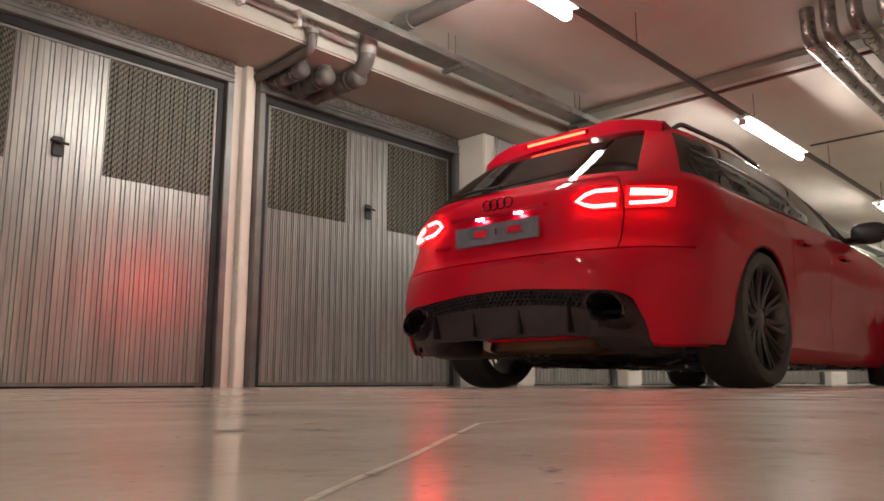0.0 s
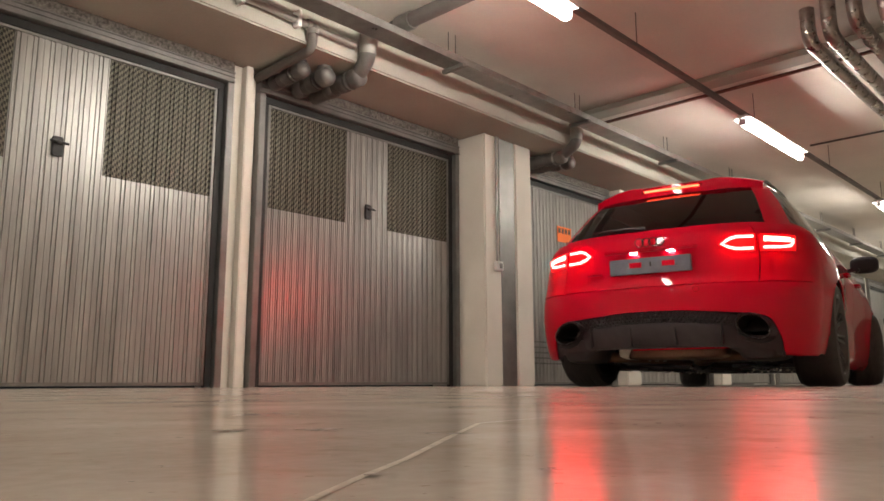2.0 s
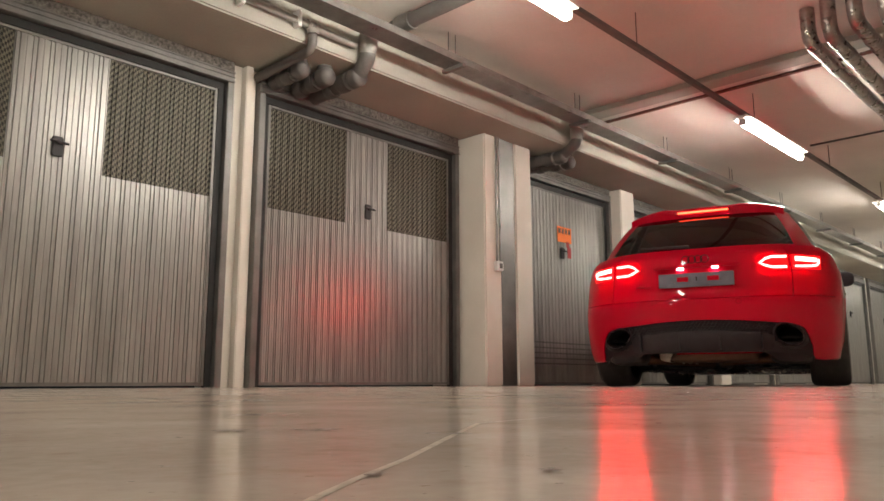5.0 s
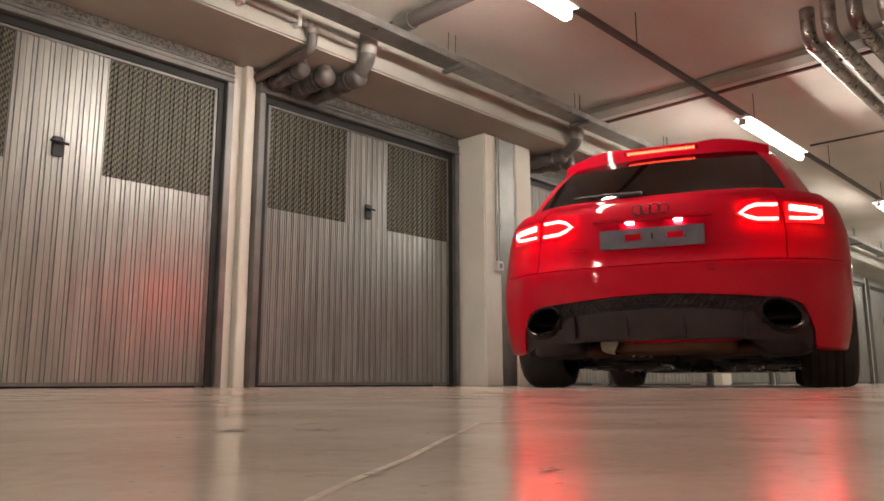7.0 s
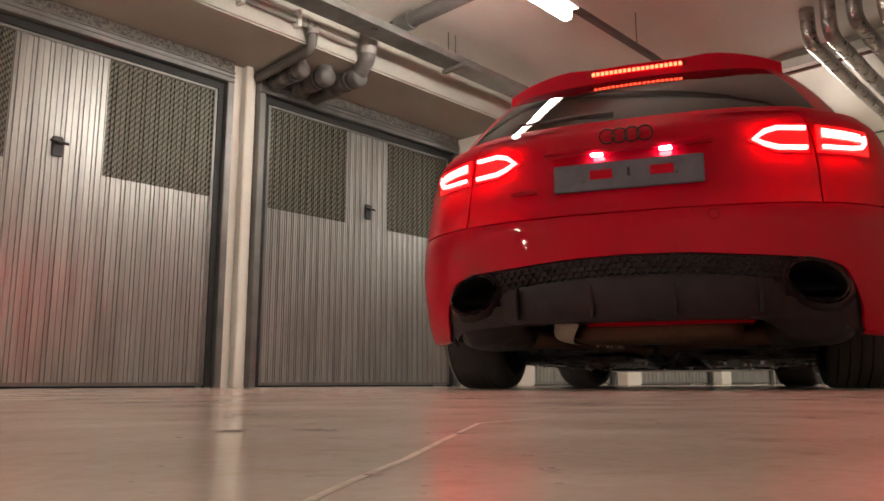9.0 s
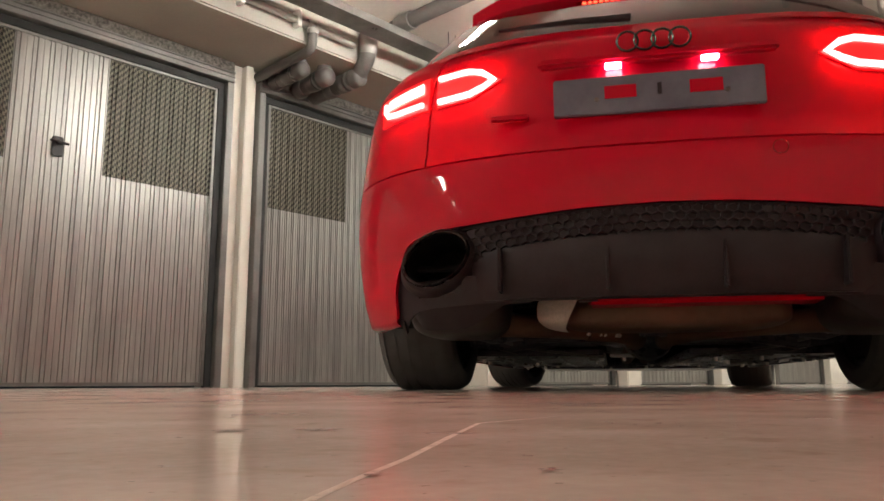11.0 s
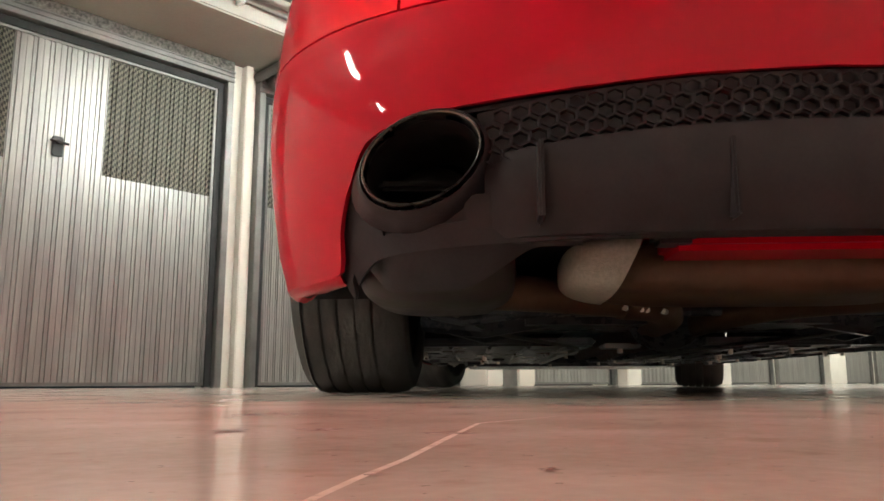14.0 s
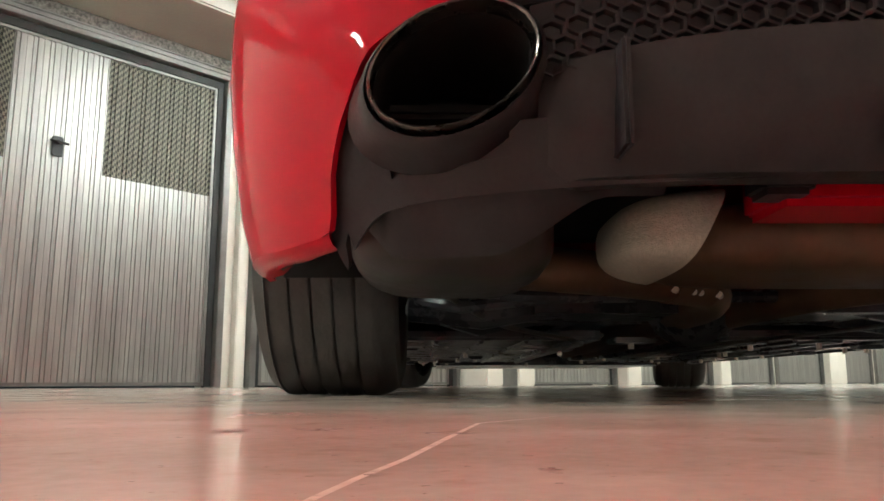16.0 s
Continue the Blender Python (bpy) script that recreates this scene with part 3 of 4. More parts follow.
SIDE_X = -0.42


def taper(x):
    return 1.012 - 0.05 * max(0.0, (x - 1.4) / 2.0) ** 2


def arch_bulge(x, z):
    """Swelling of the skin over the wheels."""
    return sum(0.046 * math.exp(-((x - c) / 0.42) ** 2) for c in (-0.01, 2.79)) * math.exp(-((z - 0.55) / 0.28) ** 2)


def rear_point(r, z, join=SIDE_X):
    """Rear corner in plan: squarer in the bumper, rounder at the lamps."""
    xr, w, xf = lerp_table(z, LOWER)
    n = float(np.interp(z, [0.20, 0.50, 0.62, 0.80, 0.90, 0.985], [3.1, 3.0, 2.55, 2.1, 2.1, 2.4]))
    return Vector((xr + (join - xr) * (1 - (1 - min(r, 1) ** n) ** (1 / n)), r * w * taper(join) + r ** 24 * arch_bulge(join, z), z))


def rear_skin(y, z, off=0.0):
    """A point of the rear of the lower body at that y and z, off metres outside it."""
    xr, w, xf = lerp_table(z, LOWER)
    r = abs(y) / (w * taper(SIDE_X))
    p = rear_point(r, z)
    q = rear_point(min(r + 0.01, 1), z)
    t = q - p
    nrm = Vector((-t.y, t.x, 0)).normalized() if t.length > 1e-6 else Vector((0, 1, 0))
    p = p + nrm * off
    if y < 0:
        p.y = -p.y
    return p


R_COLS = [0, .1, .2, .3, .4, .5, .58, .64, .678, .684, .715, .73, .745, .757, .767, .777, .788, .80, .809, .817, .825, .84, .88, .91, .935, .955, .972, .985, .994, 1.0]
X_COLS = [-.40, -.365, -.33, -.29, -.24, -.18, -.12, -.06, 0, .06, .12, .18, .24, .29, .33, .365, .40, .45, .455, .52, .62, .75, .9, 1.05, 1.16, 1.165,
          1.3, 1.5, 1.7, 1.9, 2.1, 2.18, 2.185, 2.25, 2.35, 2.40, 2.44, 2.48, 2.52, 2.57, 2.63, 2.69, 2.75, 2.808, 2.87, 2.93, 2.99, 3.05, 3.10, 3.14, 3.18]
F_COLS = [.99, .96, .92, .86, .78, .68, .56, .42, .28, .14, 0]
Z_ROWS = [.13, .15, .18, .21, .24, .28, .32, .36, .40, .435, .455, .462, .48, .51, .54, .57, .595, .612, .618, .635, .66, .70, .74, .78, .82, .86, .89, .92, .94, .955, .97, .985]
SPLIT = 0.462
WHEELS = {"rear": -0.01, "front": 2.79}
PIPE_Y, PIPE_Z = 0.583, 0.349
ARCH, HUB_Z, TYRE_R = 0.364, 0.336, 0.338


def edge_z(y):
    """Height of the lower edge of the painted rear bumper, which drops to a lobe at each corner."""
    return float(np.interp(abs(y), [0, .2, .41, .53, .60, .632, .662, .678, .692, .703, .711, .721, .727, .736, .80, .95],
                           [.464, .458, .440, .430, .420, .412, .396, .374, .338, .314, .290, .258, .218, .196, .190, .196]))


def lower_point(i, j):
    z = Z_ROWS[j]
    if i < len(R_COLS):
        r = R_COLS[i]
        y = r * 0.890
        zb = edge_z(y)
        z = 0.13 + (z - 0.13) * (zb - 0.13) / (SPLIT - 0.13) if z <= SPLIT else zb + (z - SPLIT) * (0.57 - zb) / (0.57 - SPLIT) if z < 0.57 else z
        return rear_point(r, z)
    i -= len(R_COLS)
    if i < len(X_COLS):
        x = X_COLS[i]
        zz = z
        if i < 3:
            zb = [0.24, 0.34, 0.43][i]
            zz = 0.13 + (z - 0.13) * (zb - 0.13) / (SPLIT - 0.13) if z <= SPLIT else zb + (z - SPLIT) * (0.57 - zb) / (0.57 - SPLIT) if z < 0.57 else z
        w = lerp_table(zz, LOWER)[1]
        # concave lower door, shoulder crease and swollen arches
        bulge = arch_bulge(x, zz)
        dent = -0.014 * math.exp(-((zz - 0.42) / 0.09) ** 2) * (1 if 0.45 < x < 2.3 else 0)
        crease = 0.007 * math.exp(-((zz - 0.80) / 0.03) ** 2)
        drop = 0.0 if x < 1.9 else ((x - 1.9) / 1.8) ** 2 * 0.20 * max(0, (zz - 0.4) / 0.6)
        return Vector((x, (w + bulge + dent + crease) * taper(x), zz - drop))
    r = F_COLS[i - len(X_COLS)]
    xr, w, xf = lerp_table(z, LOWER)
    j0 = X_COLS[-1]
    x = j0 + (xf - j0) * (1 - r ** NF) ** (1 / NF)
    return Vector((x, r * w * taper(j0), z - ((x - 1.9) / 1.8) ** 2 * 0.20 * max(0, (z - 0.4) / 0.6)))


NCOL = len(R_COLS) + len(X_COLS) + len(F_COLS)
S0, S1 = len(R_COLS) - 1, len(R_COLS) + len(X_COLS)


def shell_region(i, j):
    """Which panel the cell between columns i, i+1 and rows j, j+1 belongs to; None is a gap."""
    z = Z_ROWS[j]
    if i < len(R_COLS) - 1:
        r = R_COLS[i]
        if z < SPLIT and r < 0.825:
            return "diffuser" if z >= (.24 if r < .79 else .28) else None
        if z < SPLIT:
            return None
        if j == Z_ROWS.index(.612):
            return None if r < 0.94 else "quarter_panel"
        if z < .612:
            return "rear_bumper"
        if R_COLS[i] == .678:
            return None
        return "tailgate" if r < .678 else "quarter_panel"
    k = i - len(R_COLS)
    if k >= len(X_COLS) - 1:
        return "front_bumper"
    x = X_COLS[max(k, 0)] if k >= 0 else SIDE_X
    if k < 4 and z < SPLIT:
        return None
    if z < .18:
        return "side_skirt" if 0.3 < x < 2.45 else "quarter_panel" if x < 1 else "front_wing"
    if x in (.45, 1.16, 2.18) and z > .20:
        return None
    if k < 4 and z < SPLIT:
        return None
    if x < .45:
        return "quarter_panel"
    if z < .21:
        return "side_skirt"
    if x < 1.16:
        return "rear_door"
    if x < 2.18:
        return "front_door"
    return "front_wing"


def build_lower(car):
    pts = {(i, j): lower_point(i, j) for i in range(NCOL) for j in range(len(Z_ROWS))}
    # wheel openings: pull the inner rim of the skin to a circle
    inside = {}
    for (i, j), p in pts.items():
        if S0 <= i < S1:
            for c in WHEELS.values():
                d = math.hypot(p.x - c, p.z - HUB_Z)
                if d < ARCH:
                    inside[(i, j)] = c
    cells = [(i, j) for i in range(NCOL - 1) for j in range(len(Z_ROWS) - 1)]
    keep = []
    for i, j in cells:
        cs = [(i, j), (i + 1, j), (i + 1, j + 1), (i, j + 1)]
        if all(c in inside for c in cs):
            continue
        mid = sum((pts[c] for c in cs), Vector()) / 4
        if any(math.hypot(mid.x - c, mid.z - HUB_Z) < ARCH - 0.012 for c in WHEELS.values()) and S0 <= i < S1:
            continue
        keep.append((i, j))
    used = {c for i, j in keep for c in ((i, j), (i + 1, j), (i + 1, j + 1), (i, j + 1))}
    for c in used:
        if c in inside:
            p, cx = pts[c], inside[c]
            v = Vector((p.x - cx, p.z - HUB_Z))
            v = v.normalized() * ARCH if v.length > 1e-4 else Vector((0, ARCH))
            pts[c] = Vector((cx + v.x, p.y, HUB_Z + v.y))
    regions = {}
    for i, j in keep:
        r = shell_region(i, j)
        if r == "diffuser" and any(math.hypot((p.y - PIPE_Y) / 0.089, (p.z - PIPE_Z + 0.22 * (p.y - PIPE_Y)) / 0.068) < 1.0
                                   for p in [pts[c] for c in ((i, j), (i + 1, j), (i + 1, j + 1), (i, j + 1))]):
            continue  # opening for the tailpipe
        if r:
            regions.setdefault(r, []).append((i, j))
    mats = {"diffuser": M_BLACK}
    labels = {"diffuser": "black plastic diffuser", "tailgate": "glossy red tailgate", "side_skirt": "red side skirt"}
    central = {"diffuser", "rear_bumper", "tailgate", "front_bumper"}
    for name, cl in regions.items():
        sides = [(1, -1)] if name in central else [(1,), (-1,)]
        for ss in sides:
            bm, vs = bmesh.new(), {}
            for s in ss:
                for i, j in cl:
                    f = []
                    for c in ((i, j), (i + 1, j), (i + 1, j + 1), (i, j + 1)):
                        p = pts[c]
                        key = (c, 1 if p.y < 1e-5 else s)
                        if key not in vs:
                            q = Vector((p.x, p.y * s, p.z))
                            if name == "diffuser":
                                q.x += 0.02
                            vs[key] = bm.verts.new(q)
                        f.append(vs[key])
                    if len({id(v) for v in f}) > 2:
                        bm.faces.new(f if s > 0 else f[::-1])
            ob = part(name, bm, mats.get(name, M_RED), car, labels.get(name, ""), smooth=True, angle=50)
            md = ob.modifiers.new("thick", "SOLIDIFY")
            md.thickness, md.offset = 0.010, -1
            sp = ob.modifiers.new("crisp", "EDGE_SPLIT")
            sp.split_angle = radians(42)
    # near-black inner shell, added as the shade seen through the gaps
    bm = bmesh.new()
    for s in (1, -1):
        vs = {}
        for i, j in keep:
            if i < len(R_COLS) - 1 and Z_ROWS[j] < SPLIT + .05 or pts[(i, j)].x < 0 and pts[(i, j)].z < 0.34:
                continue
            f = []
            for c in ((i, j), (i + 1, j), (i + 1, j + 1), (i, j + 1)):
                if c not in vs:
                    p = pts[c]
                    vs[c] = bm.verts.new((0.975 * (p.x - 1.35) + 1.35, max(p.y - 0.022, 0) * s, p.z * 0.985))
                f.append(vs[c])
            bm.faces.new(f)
    part("inner_shell", bm, M_SOOT_SHADE, car)
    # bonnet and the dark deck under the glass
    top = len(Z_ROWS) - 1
    for name, lo, hi, m in (("bonnet", 2.18, 9, M_RED), ("parcel_deck", -9, 2.18, M_SOOT_SHADE)):
        bm = bmesh.new()
        rows = []
        for i in range(NCOL):
            p = pts[(i, top)]
            if lo <= p.x <= hi:
                w = p.y
                rows.append([bm.verts.new((p.x, w * q, p.z + (0.05 if m is M_RED else -0.01) * (1 - q * q))) for q in (1, .8, .5, .2, 0, -.2, -.5, -.8, -1)])
        for a, b in zip(rows, rows[1:]):
            for k in range(8):
                bm.faces.new((a[k], a[k + 1], b[k + 1], b[k]))
        part(name, bm, m, car, smooth=True)
    # rolled arch lips and dark wheel housings
    for c in WHEELS.values():
        for s in (1, -1):
            lip = []
            for k in range(41):
                a = radians(-14 + (198 if c < 1 else 208) * k / 40)
                x, z = c + ARCH * math.cos(a), HUB_Z + ARCH * math.sin(a)
                z = max(z, 0.15)
                w = lerp_table(min(max(z, .13), .985), LOWER)[1]
                bulge = arch_bulge(x, z)
                yy = (w + bulge) * taper(x)
                if x < SIDE_X:
                    yy = min(yy, 0.9)
                lip.append((x, s * (yy - 0.006), z))
            part("arch_lip", bar(lip, 0.008, seg=8), M_RED, car, smooth=True)
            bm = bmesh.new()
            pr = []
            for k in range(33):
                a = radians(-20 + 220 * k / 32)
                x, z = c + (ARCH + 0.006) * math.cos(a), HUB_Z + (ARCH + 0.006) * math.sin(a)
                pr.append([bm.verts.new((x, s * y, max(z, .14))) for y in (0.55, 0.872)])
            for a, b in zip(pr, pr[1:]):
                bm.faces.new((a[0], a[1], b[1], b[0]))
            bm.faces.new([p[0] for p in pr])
            part("wheel_housing", bm, M_SOOT_SHADE, car, smooth=True)


U_R = [0, .15, .3, .45, .6, .72, .80, .815, .86, .91, .95, .975, .99, 1.0]
U_X = [-.02, .02, .10, .22, .27, .30, .45, .6, .8, .98, 1.03, 1.06, 1.065, 1.07, 1.075, 1.1]
U_F = [.99, .96, .93, .90, .86, .78, .65, .5, .33, .16, 0]
U_Z = [.975, 1.0, 1.02, 1.07, 1.13, 1.19, 1.25, 1.30, 1.32, 1.35, 1.37, 1.385, 1.40]


def upper_point(i, j):
    z = U_Z[j]
    xr, w, xf = lerp_table(z, UPPER)
    if i < len(U_R):
        n = 3.4
        r = U_R[i]
        return Vector((xr + (-0.06 - xr) * (1 - (1 - r ** n) ** (1 / n)), r * w, z + 0.02 * (1 - r * r) * (z - 1.0) / 0.4))
    i -= len(U_R)
    if i < len(U_X):
        x = U_X[i]
        if x > 1.06:
            x = 1.06 + (xf - 0.28 - 1.06) * {1.065: .25, 1.07: .5, 1.075: .75, 1.1: 1.0}[x]
        return Vector((x, w * (1 + 0.015 * (1 - ((x - .6) / .7) ** 2)), z + 0.022 * math.sin(math.pi * min(1, max(0, (x + 0.3) / 2))) * (z - .975) / .42))
    n = 2.7
    r = U_F[i - len(U_X)]
    x = xf - 0.28 + 0.28 * (1 - r ** n) ** (1 / n)
    return Vector((x, r * w, z + 0.012 * (z - .975) / .42))


def build_upper(car):
    nc = len(U_R) + len(U_X) + len(U_F)
    pts = {(i, j): upper_point(i, j) for i in range(nc) for j in range(len(U_Z))}

    def region(i, j):
        z = U_Z[j]
        if i < len(U_R) - 1:
            r = U_R[i]
            if 1.0 <= z < 1.32 and r < .80:
                return "rear_window"
            if r < .80:
                return "tailgate_frame"
            return "rear_pillar" if (r < .95 or not 1.0 <= z < 1.30) else "quarter_window" if z >= 1.02 else "rear_pillar"
        k = i - len(U_R)
        if not 1.0 <= z < 1.32:
            return "side_frame" if k < len(U_X) - 1 or z < 1.32 else "roof_front"
        if k < len(U_X) - 1:
            x = U_X[max(k, 0)]
            if x < .22:
                return "quarter_window"
            if .22 <= x < .30:
                return "window_pillar"
            if x < .98:
                return "rear_door_window"
            if x < 1.06:
                return "door_pillar"
            return "front_door_window"
        r = U_F[k - len(U_X)] if k >= len(U_X) else 1
        return "front_door_window" if r > .95 else "front_pillar" if r > .86 else "windscreen"
    regions = {}
    for i in range(nc - 1):
        for j in range(len(U_Z) - 1):
            regions.setdefault(region(i, j), []).append((i, j))
    glass = {"rear_window", "quarter_window", "rear_door_window", "front_door_window", "windscreen"}
    dark = {"window_pillar", "door_pillar", "front_pillar"}
    for name, cl in regions.items():
        for ss in ([(1, -1)] if name in ("rear_window", "tailgate_frame", "windscreen", "roof_front") else [(1,), (-1,)]):
            bm, vs = bmesh.new(), {}
            for s in ss:
                for i, j in cl:
                    f = []
                    for c in ((i, j), (i + 1, j), (i + 1, j + 1), (i, j + 1)):
                        p = pts[c]
                        key = (c, 1 if p.y < 1e-5 else s)
                        if key not in vs:
                            vs[key] = bm.verts.new((p.x, p.y * s, p.z))
                        f.append(vs[key])
                    bm.faces.new(f if s > 0 else f[::-1])
            m = M_GLASS if name in glass else M_DARKGLOSS if name in dark else M_RED
            part(name, bm, m, car, "dark tinted glass" if name in glass else "", smooth=True)
    # roof skin
    bm, rows = bmesh.new(), []
    top = len(U_Z) - 1
    for i in range(nc):
        p = pts[(i, top)]
        rows.append([bm.verts.new((p.x, p.y * q, p.z + 0.018 * (1 - q ** 4) * min(1, max(0, (p.x + .2) * 4)))) for q in (1, .85, .6, .3, 0, -.3, -.6, -.85, -1)])
    for a, b in zip(rows, rows[1:]):
        for k in range(8):
            bm.faces.new((a[k], a[k + 1], b[k + 1], b[k]))
    part("roof", bm, M_RED, car, smooth=True)
    # gloss trim along the window line and rails on the roof
    for s in (1, -1):
        part("window_trim", bar([(x, s * (lerp_table(1.0, UPPER)[1] * (1 + .015 * (1 - ((x - .6) / .7) ** 2)) + .004), 1.0) for x in (-.2, 0, .3, .6, .9, 1.1)], 0.008, seg=8), M_DARKGLOSS, car, smooth=True)
        rail_ = part("roof_rail", bar(rounded([(-.10, s * .535, 1.385), (-.02, s * .545, 1.435), (.6, s * .555, 1.455), (1.1, s * .54, 1.44), (1.2, s * .525, 1.40)], .05), 0.014, seg=10), M_DARKGLOSS, car, "black roof rail", smooth=True)
        mir = part("door_mirror", bm_mirror(s), M_BLACK, car, "dark door mirror", smooth=True)
        part("mirror_arm", cuboid(1.88, 1.98, min(s * .80, s * .93), max(s * .80, s * .93), .985, 1.015, bevel=.008), M_BLACK, mir)


def bm_mirror(s):
    bm = bmesh.new()
    bmesh.ops.create_uvsphere(bm, u_segments=20, v_segments=12, radius=1)
    for v in bm.verts:
        p = v.co
        p = Vector([math.copysign(abs(q) ** 0.7, q) for q in p])
        v.co = Vector((1.95 + p.x * (.075 if p.x > 0 else .035), s * (.965 + p.y * .115), 1.045 + p.z * .075))
    return bm


def lens_patch(ys, zlo, zhi, off, thick=0.012, sign=1):
    """A curved lens that lies on the rear skin between two edge curves."""
    bm, rows = bmesh.new(), []
    for y in ys:
        a, b = zlo(y), zhi(y)
        rows.append([rear_skin(sign * y, a + (b - a) * k / 6, off) for k in range(7)])
    fr = [[bm.verts.new(p) for p in r] for r in rows]
    bk = [[bm.verts.new(p + Vector((thick, 0, 0))) for p in r] for r in rows]
    n = len(rows)
    for i in range(n - 1):
        for k in range(6):
            bm.faces.new((fr[i][k], fr[i][k + 1], fr[i + 1][k + 1], fr[i + 1][k]))
    loop_f = [fr[i][0] for i in range(n)] + [fr[-1][k] for k in range(1, 7)] + [fr[i][6] for i in range(n - 2, -1, -1)] + [fr[0][k] for k in range(5, 0, -1)]
    loop_b = [bk[i][0] for i in range(n)] + [bk[-1][k] for k in range(1, 7)] + [bk[i][6] for i in range(n - 2, -1, -1)] + [bk[0][k] for k in range(5, 0, -1)]
    for k in range(len(loop_f)):
        q = (k + 1) % len(loop_f)
        if (loop_f[k].co - loop_f[q].co).length > 1e-6:
            bm.faces.new((loop_f[k], loop_f[q], loop_b[q], loop_b[k]))
    return bm


def build_handles(car):
    for s in (1, -1):
        for x in (0.55, 1.32):
            y = lerp_table(0.80, LOWER)[1] * taper(x)
            h = part("door_handle", bar(rounded([(x, s * (y + .004), .80), (x + .02, s * (y + .035), .803), (x + .18, s * (y + .035), .806), (x + .20, s * (y + .004), .806)], .015), 0.011, seg=10), M_RED, car, smooth=True)
            part("handle_recess", cuboid(x + .03, x + .17, min(s * (y + .001), s * (y + .006)), max(s * (y + .001), s * (y + .006)), .785, .822, bevel=.004), M_DARKGLOSS, h)


def build_rear(car):
    # lamps: the inner one tapers to a point, the outer wraps the corner
    def in_lo(y):
        return 0.853 - 0.045 * min(1, (y - 0.405) / 0.09)

    def in_hi(y):
        return 0.853 + 0.062 * min(1, (y - 0.405) / 0.10) ** 0.8
    for s in (1, -1):
        a = part("tail_lamp", lens_patch(list(np.linspace(0.405, 0.600, 12)), in_lo, in_hi, 0.008, sign=s), M_LENS_LIT, car, "red lamp lens on the tailgate", smooth=True)
        tip = 0.423
        loop = [(0.592, 0.900), (0.50, 0.900), (0.46, 0.886), (tip, 0.856), (0.46, 0.836), (0.50, 0.824), (0.592, 0.824)]
        part("light_guide", bar([rear_skin(s * y, z, 0.012) for y, z in loop], 0.0085, seg=8), M_LED, a, "glowing red light bar", smooth=True)
        b = part("tail_lamp", lens_patch(list(np.linspace(0.628, 0.802, 14)), lambda y: 0.808, lambda y: 0.915 - 0.01 * (y - .628) / .2, 0.008, sign=s), M_LENS_LIT, car,
                 "red lamp lens wrapped round the corner", smooth=True)
        part("light_block", lens_patch(list(np.linspace(0.645, 0.775, 10)), lambda y: 0.868 - .006 * (y - .645) / .13, lambda y: 0.901 - 0.012 * (y - .645) / .15, 0.014, thick=0.006, sign=s), M_LED_HOT, b, "glowing brake light block", smooth=True)
        part("light_guide", bar([rear_skin(s * y, z, 0.013) for y, z in ((0.645, 0.829), (0.69, 0.829), (0.74, 0.831), (0.776, 0.838), (0.787, 0.855), (0.787, 0.882))], 0.008, seg=8), M_LED, b, "glowing red light bar", smooth=True)
    # plate holder with empty slots
    ph = part("plate_holder", cuboid(-0.004, 0.012, -0.26, 0.26, 0.703, 0.803, bevel=0.003, m=Matrix.Translation((-0.985, 0, 0))), M_PLATE, car, "bare grey plate holder")
    for y in (-0.12, 0.09):
        part("slot", cuboid(-0.9915, -0.988, y - 0.04, y + 0.04, 0.742, 0.776), M_RED, ph)
    part("bar", cuboid(-0.9915, -0.988, -0.012, -0.002, 0.745, 0.775), M_BLACK, ph)
    for y in (-0.17, 0.15):
        part("screw", bar([(-0.994, y, 0.742), (-0.986, y, 0.742)], 0.006, seg=10), M_CHROME, ph)
    for y in (0.105, -0.135):
        part("plate_lamp", cuboid(-0.984, -0.962, y - 0.021, y + 0.021, 0.833, 0.842, bevel=0.002), M_PLATELAMP, car, "small white plate lamp")
    part("grip_strip", cuboid(-0.988, -0.955, -0.30, 0.30, 0.843, 0.866, bevel=0.008), M_RED, car)
    for k in range(4):
        bm = lathe([(0.027 + 0.0032 * math.cos(a), 0.005 * math.sin(a)) for a in [2 * math.pi * q / 8 for q in range(9)]], "x", 20)
        for v in bm.verts:
            v.co += Vector((-0.964, -0.066 + 0.044 * k, 0.905))
        part("badge", bm, M_DARKGLOSS, car, "dark ring badge", smooth=True)
    part("rear_badge", cuboid(-0.975, -0.955, 0.33, 0.43, 0.715, 0.728, bevel=0.002, m=Matrix.Translation((0.012, 0, 0))), M_RED, car)
    # tow cover in the bumper
    bm = lathe([(0.016, 0.0), (0.0175, -0.0015), (0.019, 0.0)], "x", 20)
    for v in bm.verts:
        v.co += rear_skin(-0.28, 0.585, 0.001)
    part("tow_cover", bm, M_LENS, car, smooth=True)
    # roof spoiler with the high brake light
    bm, rows = bmesh.new(), []
    for k in range(25):
        y = -0.585 + 1.17 * k / 24
        q = abs(y) / 0.585
        x0 = -0.425 + 0.10 * q ** 3
        zt = 1.432 - 0.06 * q ** 3 - 0.018 / (1 + math.exp((abs(y) - 0.25) * 45))
        xf_ = -0.20
        sec = [(xf_, 1.412 - 0.06 * q ** 3), (-0.29, zt - 0.001), (x0 + 0.02, zt - 0.008), (x0, zt - 0.018), (x0 - 0.016, 1.326 - 0.03 * q ** 2), (x0 + 0.03, 1.308 - 0.03 * q ** 2), (-0.33, 1.312 - .03 * q ** 2), (xf_ - .05, zt - 0.06)]
        rows.append([bm.verts.new((x, y, z)) for x, z in sec])
